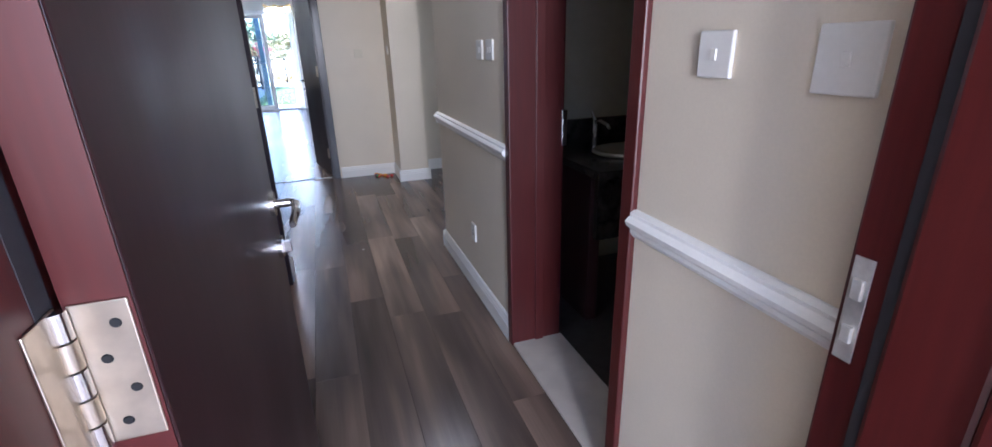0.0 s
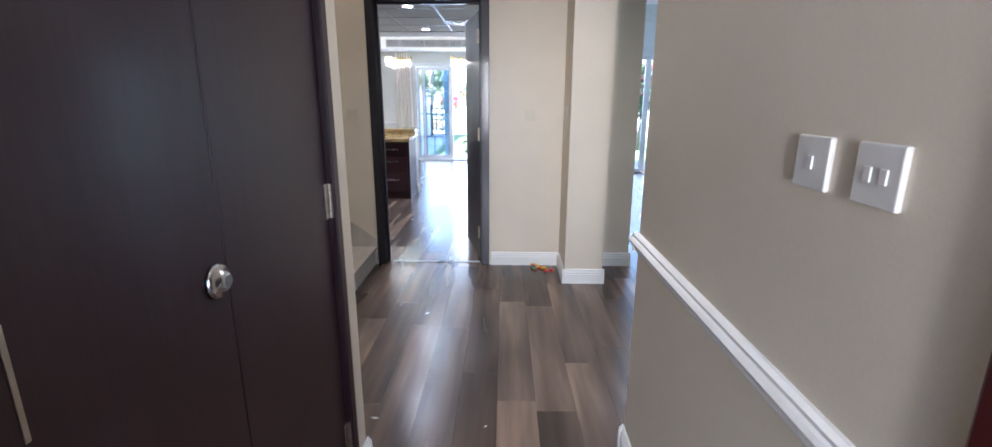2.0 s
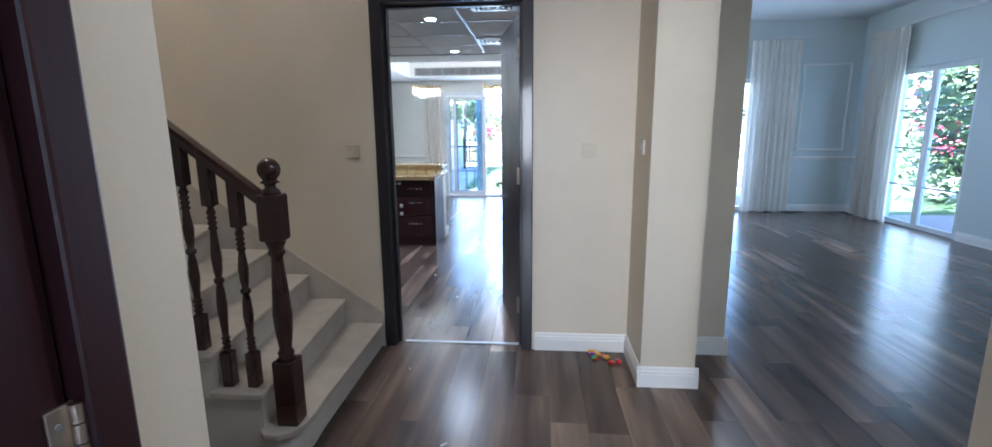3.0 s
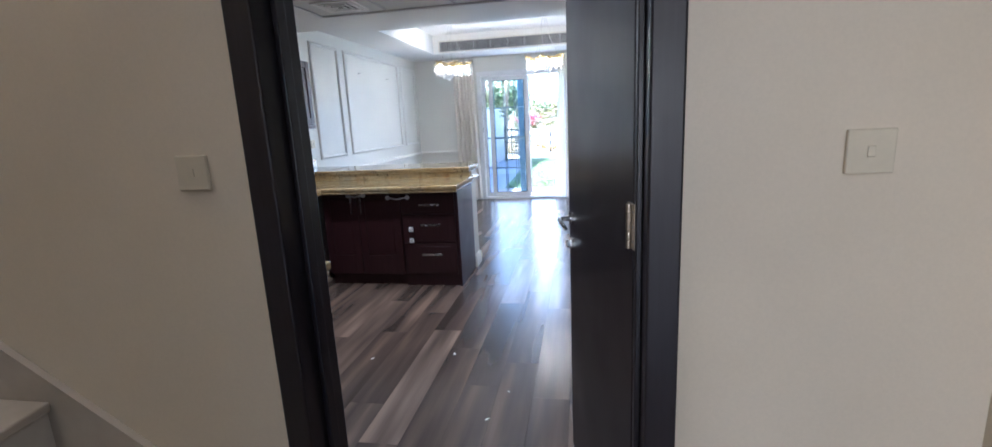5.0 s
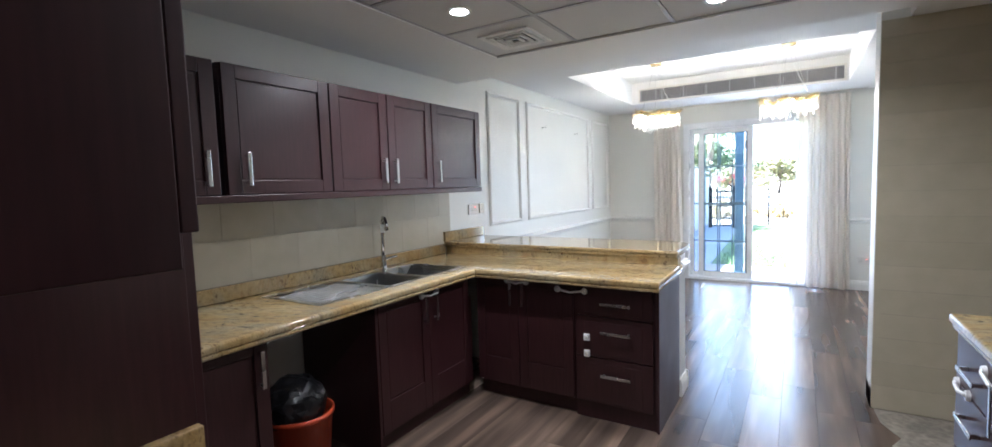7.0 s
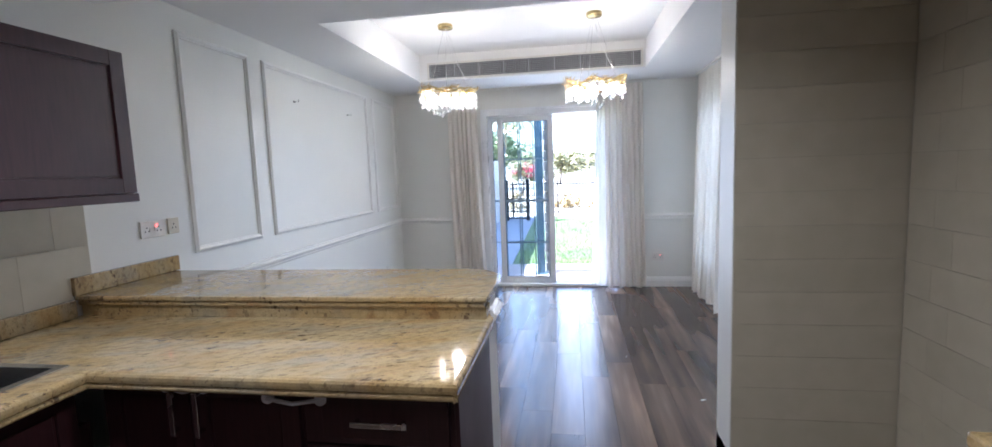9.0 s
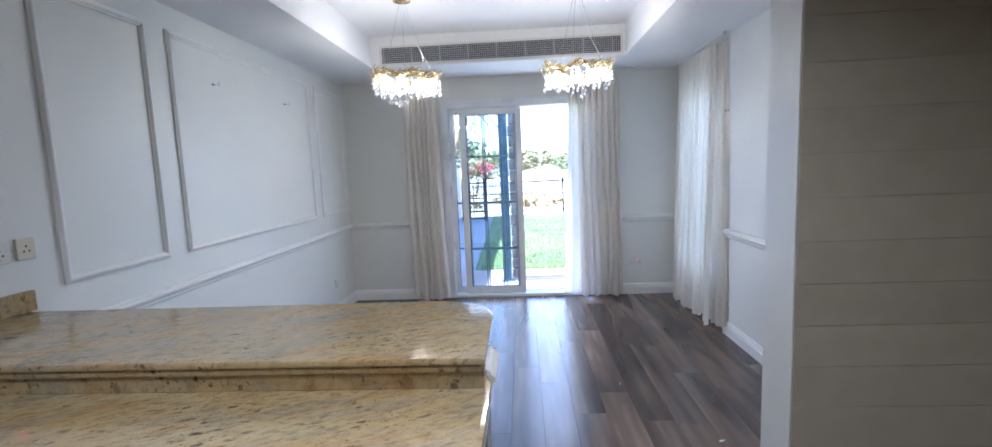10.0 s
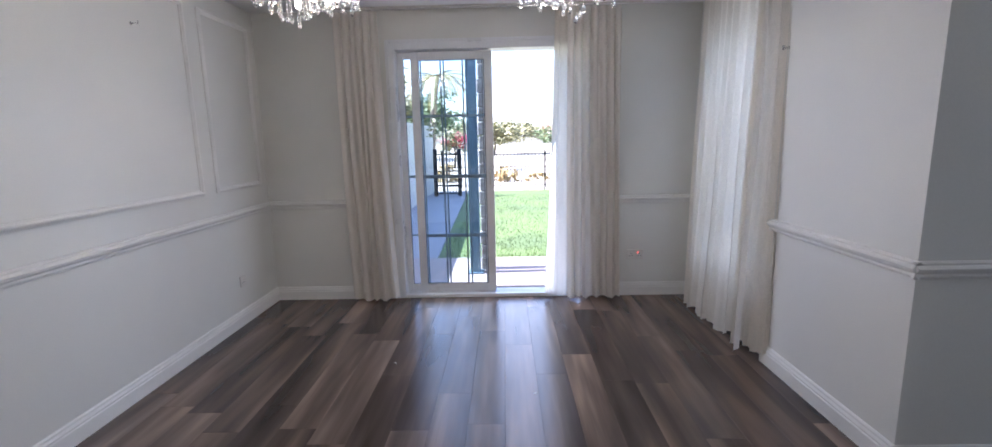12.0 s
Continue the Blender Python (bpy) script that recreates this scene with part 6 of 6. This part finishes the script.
tree("bougainvillea", "tall green bougainvillea covered with pink blossom", (8.4, 11.9, -0.08), 3.7, (1.2, 1.5, 1.7), 8000, 0.10, leaf_green, 9, 2200, "flowering tree")
tree("bougainvillea", "green bougainvillea with pink blossom behind the living room", (4.4, 16.8, -0.08), 2.8, (0.9, 0.9, 0.9), 2200, 0.085, leaf_green, 10, 1200, "flowering tree")
tree("garden_shrub", "dense green shrub beyond the side lawn", (9.6, 13.6, -0.08), 1.6, (1.6, 1.6, 1.0), 4200, 0.11, leaf_green, 19, 0, "shrub")
tree("garden_tree", "green leafy tree beyond the side lawn", (12.5, 16.0, -0.08), 5.5, (2.6, 2.4, 2.2), 2600, 0.16, leaf_green, 11)
bm = B()
rg = random.Random(30)
for k in range(26):
    foliage(bm, (-12 + k * 1.15, 27.5 + rg.uniform(-0.4, 0.4), 0.12), (0.7, 0.4, 0.42), 170, 0.10, rg)
tagged(part("hedge", bm, hedge_gold), "low dry golden-green hedge behind the fence", "hedge", "", "stuff")
boxes("backdrop_house", render_wall, [(-40, 95, -0.1, -18, 104, 5.5), (16, 98, -0.1, 34, 106, 5.0)], "pale far houses beyond the garden", "house")

# ---- wall tiles ----
bm = B()
bx(bm, -0.5, 0.0, -0.5, 0.5, 1.0, 0.5)
tile_mesh = mesh_of("tile", bm)


def tile_wall(parent, origin, along, normal, length, z0, z1, shift=0.0, TW=0.30, TH=0.15):
    """Glazed tiles on a wall, joints recessed; the last ones are cut to length."""
    global tile_mesh
    o, a, n = Vector(origin), Vector(along), Vector(normal)
    rot = Matrix((a, n, Vector((0, 0, 1)))).transposed().to_4x4()
    z = z0
    row = 0
    while z < z1 - 0.01:
        zt = min(z + TH, z1)
        s = -shift * (row % 2)
        while s < length - 0.01:
            s0, s1 = max(s, 0), min(s + TW, length)
            if s1 - s0 > 0.015:
                ob = new("tile", tile_mesh)
                c = o + a * ((s0 + s1) / 2) + Vector((0, 0, (z + zt) / 2))
                ob.parent = parent
                ob.matrix_parent_inverse = Matrix()
                ob.matrix_local = Matrix.Translation(c) @ rot @ Matrix.Diagonal((s1 - s0 - 0.0012, 0.0045, zt - z - 0.0016, 1))
            s += TW
        z = zt
        row += 1


def tile_object_material():
    m, ns, ln, b = nodes_of("glazed_tile")
    rnd = ns.new("ShaderNodeObjectInfo").outputs["Random"]
    n = noise_at(ns, ln, 9, (1, 1, 1), 5)
    c = blend(ns, ln, (0.47, 0.43, 0.33), ramp(ns, ln, rnd, [(0, (0.93, 0.93, 0.92)), (1, (1.04, 1.04, 1.04))]), 1.0, "MULTIPLY")
    c = blend(ns, ln, c, ramp(ns, ln, n, [(0.3, (0.94, 0.93, 0.91)), (0.7, (1.03, 1.03, 1.03))]), 1.0, "MULTIPLY")
    ln.new(c, b.inputs["Base Color"])
    b.inputs["Roughness"].default_value = 0.3
    bumped(ns, ln, b, n, 0.06)
    return m


tile_mesh.materials.append(tile_object_material())
SETBACK = -0.16
back = boxes("wall_splash", grout, [(-2.8795, 6.275, 0.90, -2.876, 9.575, 1.46)], "beige glazed tiles behind the kitchen worktop", "tiling")
tile_wall(back, (-2.876, 6.275, 0), (0, 1, 0), (1, 0, 0), 3.30, 0.985, 1.455, 0.15, 0.30, 0.235)
stub_t = boxes("wall_stub_tiling", grout, [(0.069, 9.9605, 0.0, 0.765, 9.9645, KZ)], "beige glazed tiles on the kitchen side of the short wall", "tiling")
tile_wall(stub_t, (0.765, 9.9605, 0), (-1, 0, 0), (0, -1, 0), 0.696, 0.005, KZ, 0.0, 0.70, 0.15)
east_t = boxes("wall_east_tiling", grout, [(0.766, 8.0, 0.0, 0.7695, 9.955, KZ)], "beige glazed tiles behind the fridge space", "tiling")
tile_wall(east_t, (0.766, 8.0, 0), (0, 1, 0), (-1, 0, 0), 1.95, 0.005, KZ, 0.1)
SETBACK = 0.0

# ---- floor planks, last ----
PW, PL = 0.19, 1.22
bm = B()
g = 0.0005
vs_top = [(-0.5, -0.5), (0.5, -0.5), (0.5, 0.5), (-0.5, 0.5)]
low = [bm.verts.new((x, y, -0.006)) for x, y in vs_top]
mid = [bm.verts.new((x, y, -0.0009)) for x, y in vs_top]
top = [bm.verts.new((x * 0.994, y * 0.999, 0.0)) for x, y in vs_top]
for a, b in ((low, mid), (mid, top)):
    for i in range(4):
        bm.faces.new((a[i], a[(i + 1) % 4], b[(i + 1) % 4], b[i]))
bm.faces.new(top)
plank_mesh = mesh_of("plank", bm)
plank_mesh.materials.append(plank_mat)
far_verts, far_faces = [], []
rng = random.Random(5)
NEAR = 300
made_planks = 0
cols = []
x = -2.88
while x < 5.65:
    cols.append(x)
    x += PW


def in_reach(cx, cy):
    """Stretches of the plan that one walks over or looks down on."""
    return (-0.3 < cx < 0.95 and 0.9 < cy < 9.9) or (-1.0 < cx < 1.1 and 3.5 < cy < 6) or (-2.3 < cx < 0.3 and 6.7 < cy < 9.1) or (-2.7 < cx < 0.85 and 9.9 < cy < 12.8)


for x0 in cols:
    y = 0.5 - rng.random() * PL
    while y < 13.8:
        y0, y1, x1 = max(y, 0.5), min(y + PL, 13.8), min(x0 + PW, 5.65)
        y += PL
        if y1 - y0 < 0.02:
            continue
        cx, cy = (x0 + x1) / 2, (y0 + y1) / 2
        if cx > 0.95 and cy < 3.4 or cx < -1.4 and cy < 6.0 or cx > 1.0 and cy > 11.9 or cx < -0.35 and cy < 3.3:
            continue
        w, l = x1 - x0 - g, y1 - y0 - g
        if made_planks < NEAR and in_reach(cx, cy):
            ob = new("plank", plank_mesh)
            ob.location, ob.scale = (cx, cy, 0.0), (w, l, 1.0)
            ob.parent = floor_slab
            made_planks += 1
        else:
            n = len(far_verts)
            for sx2, sy2, z in ((1, 1, -0.006), (1, 1, -0.0009), (0.994, 0.999, 0.0)):
                far_verts += [(cx + a * w * sx2, cy + b * l * sy2, z) for a, b in vs_top]
            for k in (0, 4):
                far_faces += [(n + k + i, n + k + (i + 1) % 4, n + k + 4 + (i + 1) % 4, n + k + 4 + i) for i in range(4)]
            far_faces.append((n + 8, n + 9, n + 10, n + 11))
me = bpy.data.meshes.new("planks_beyond")
me.from_pydata(far_verts, [], far_faces)
me.materials.append(plank_joined_mat)
far_planks = new("planks_beyond", me)
far_planks.parent = floor_slab
tagged(far_planks, "grey-brown laminate planks", "", "", "stuff")
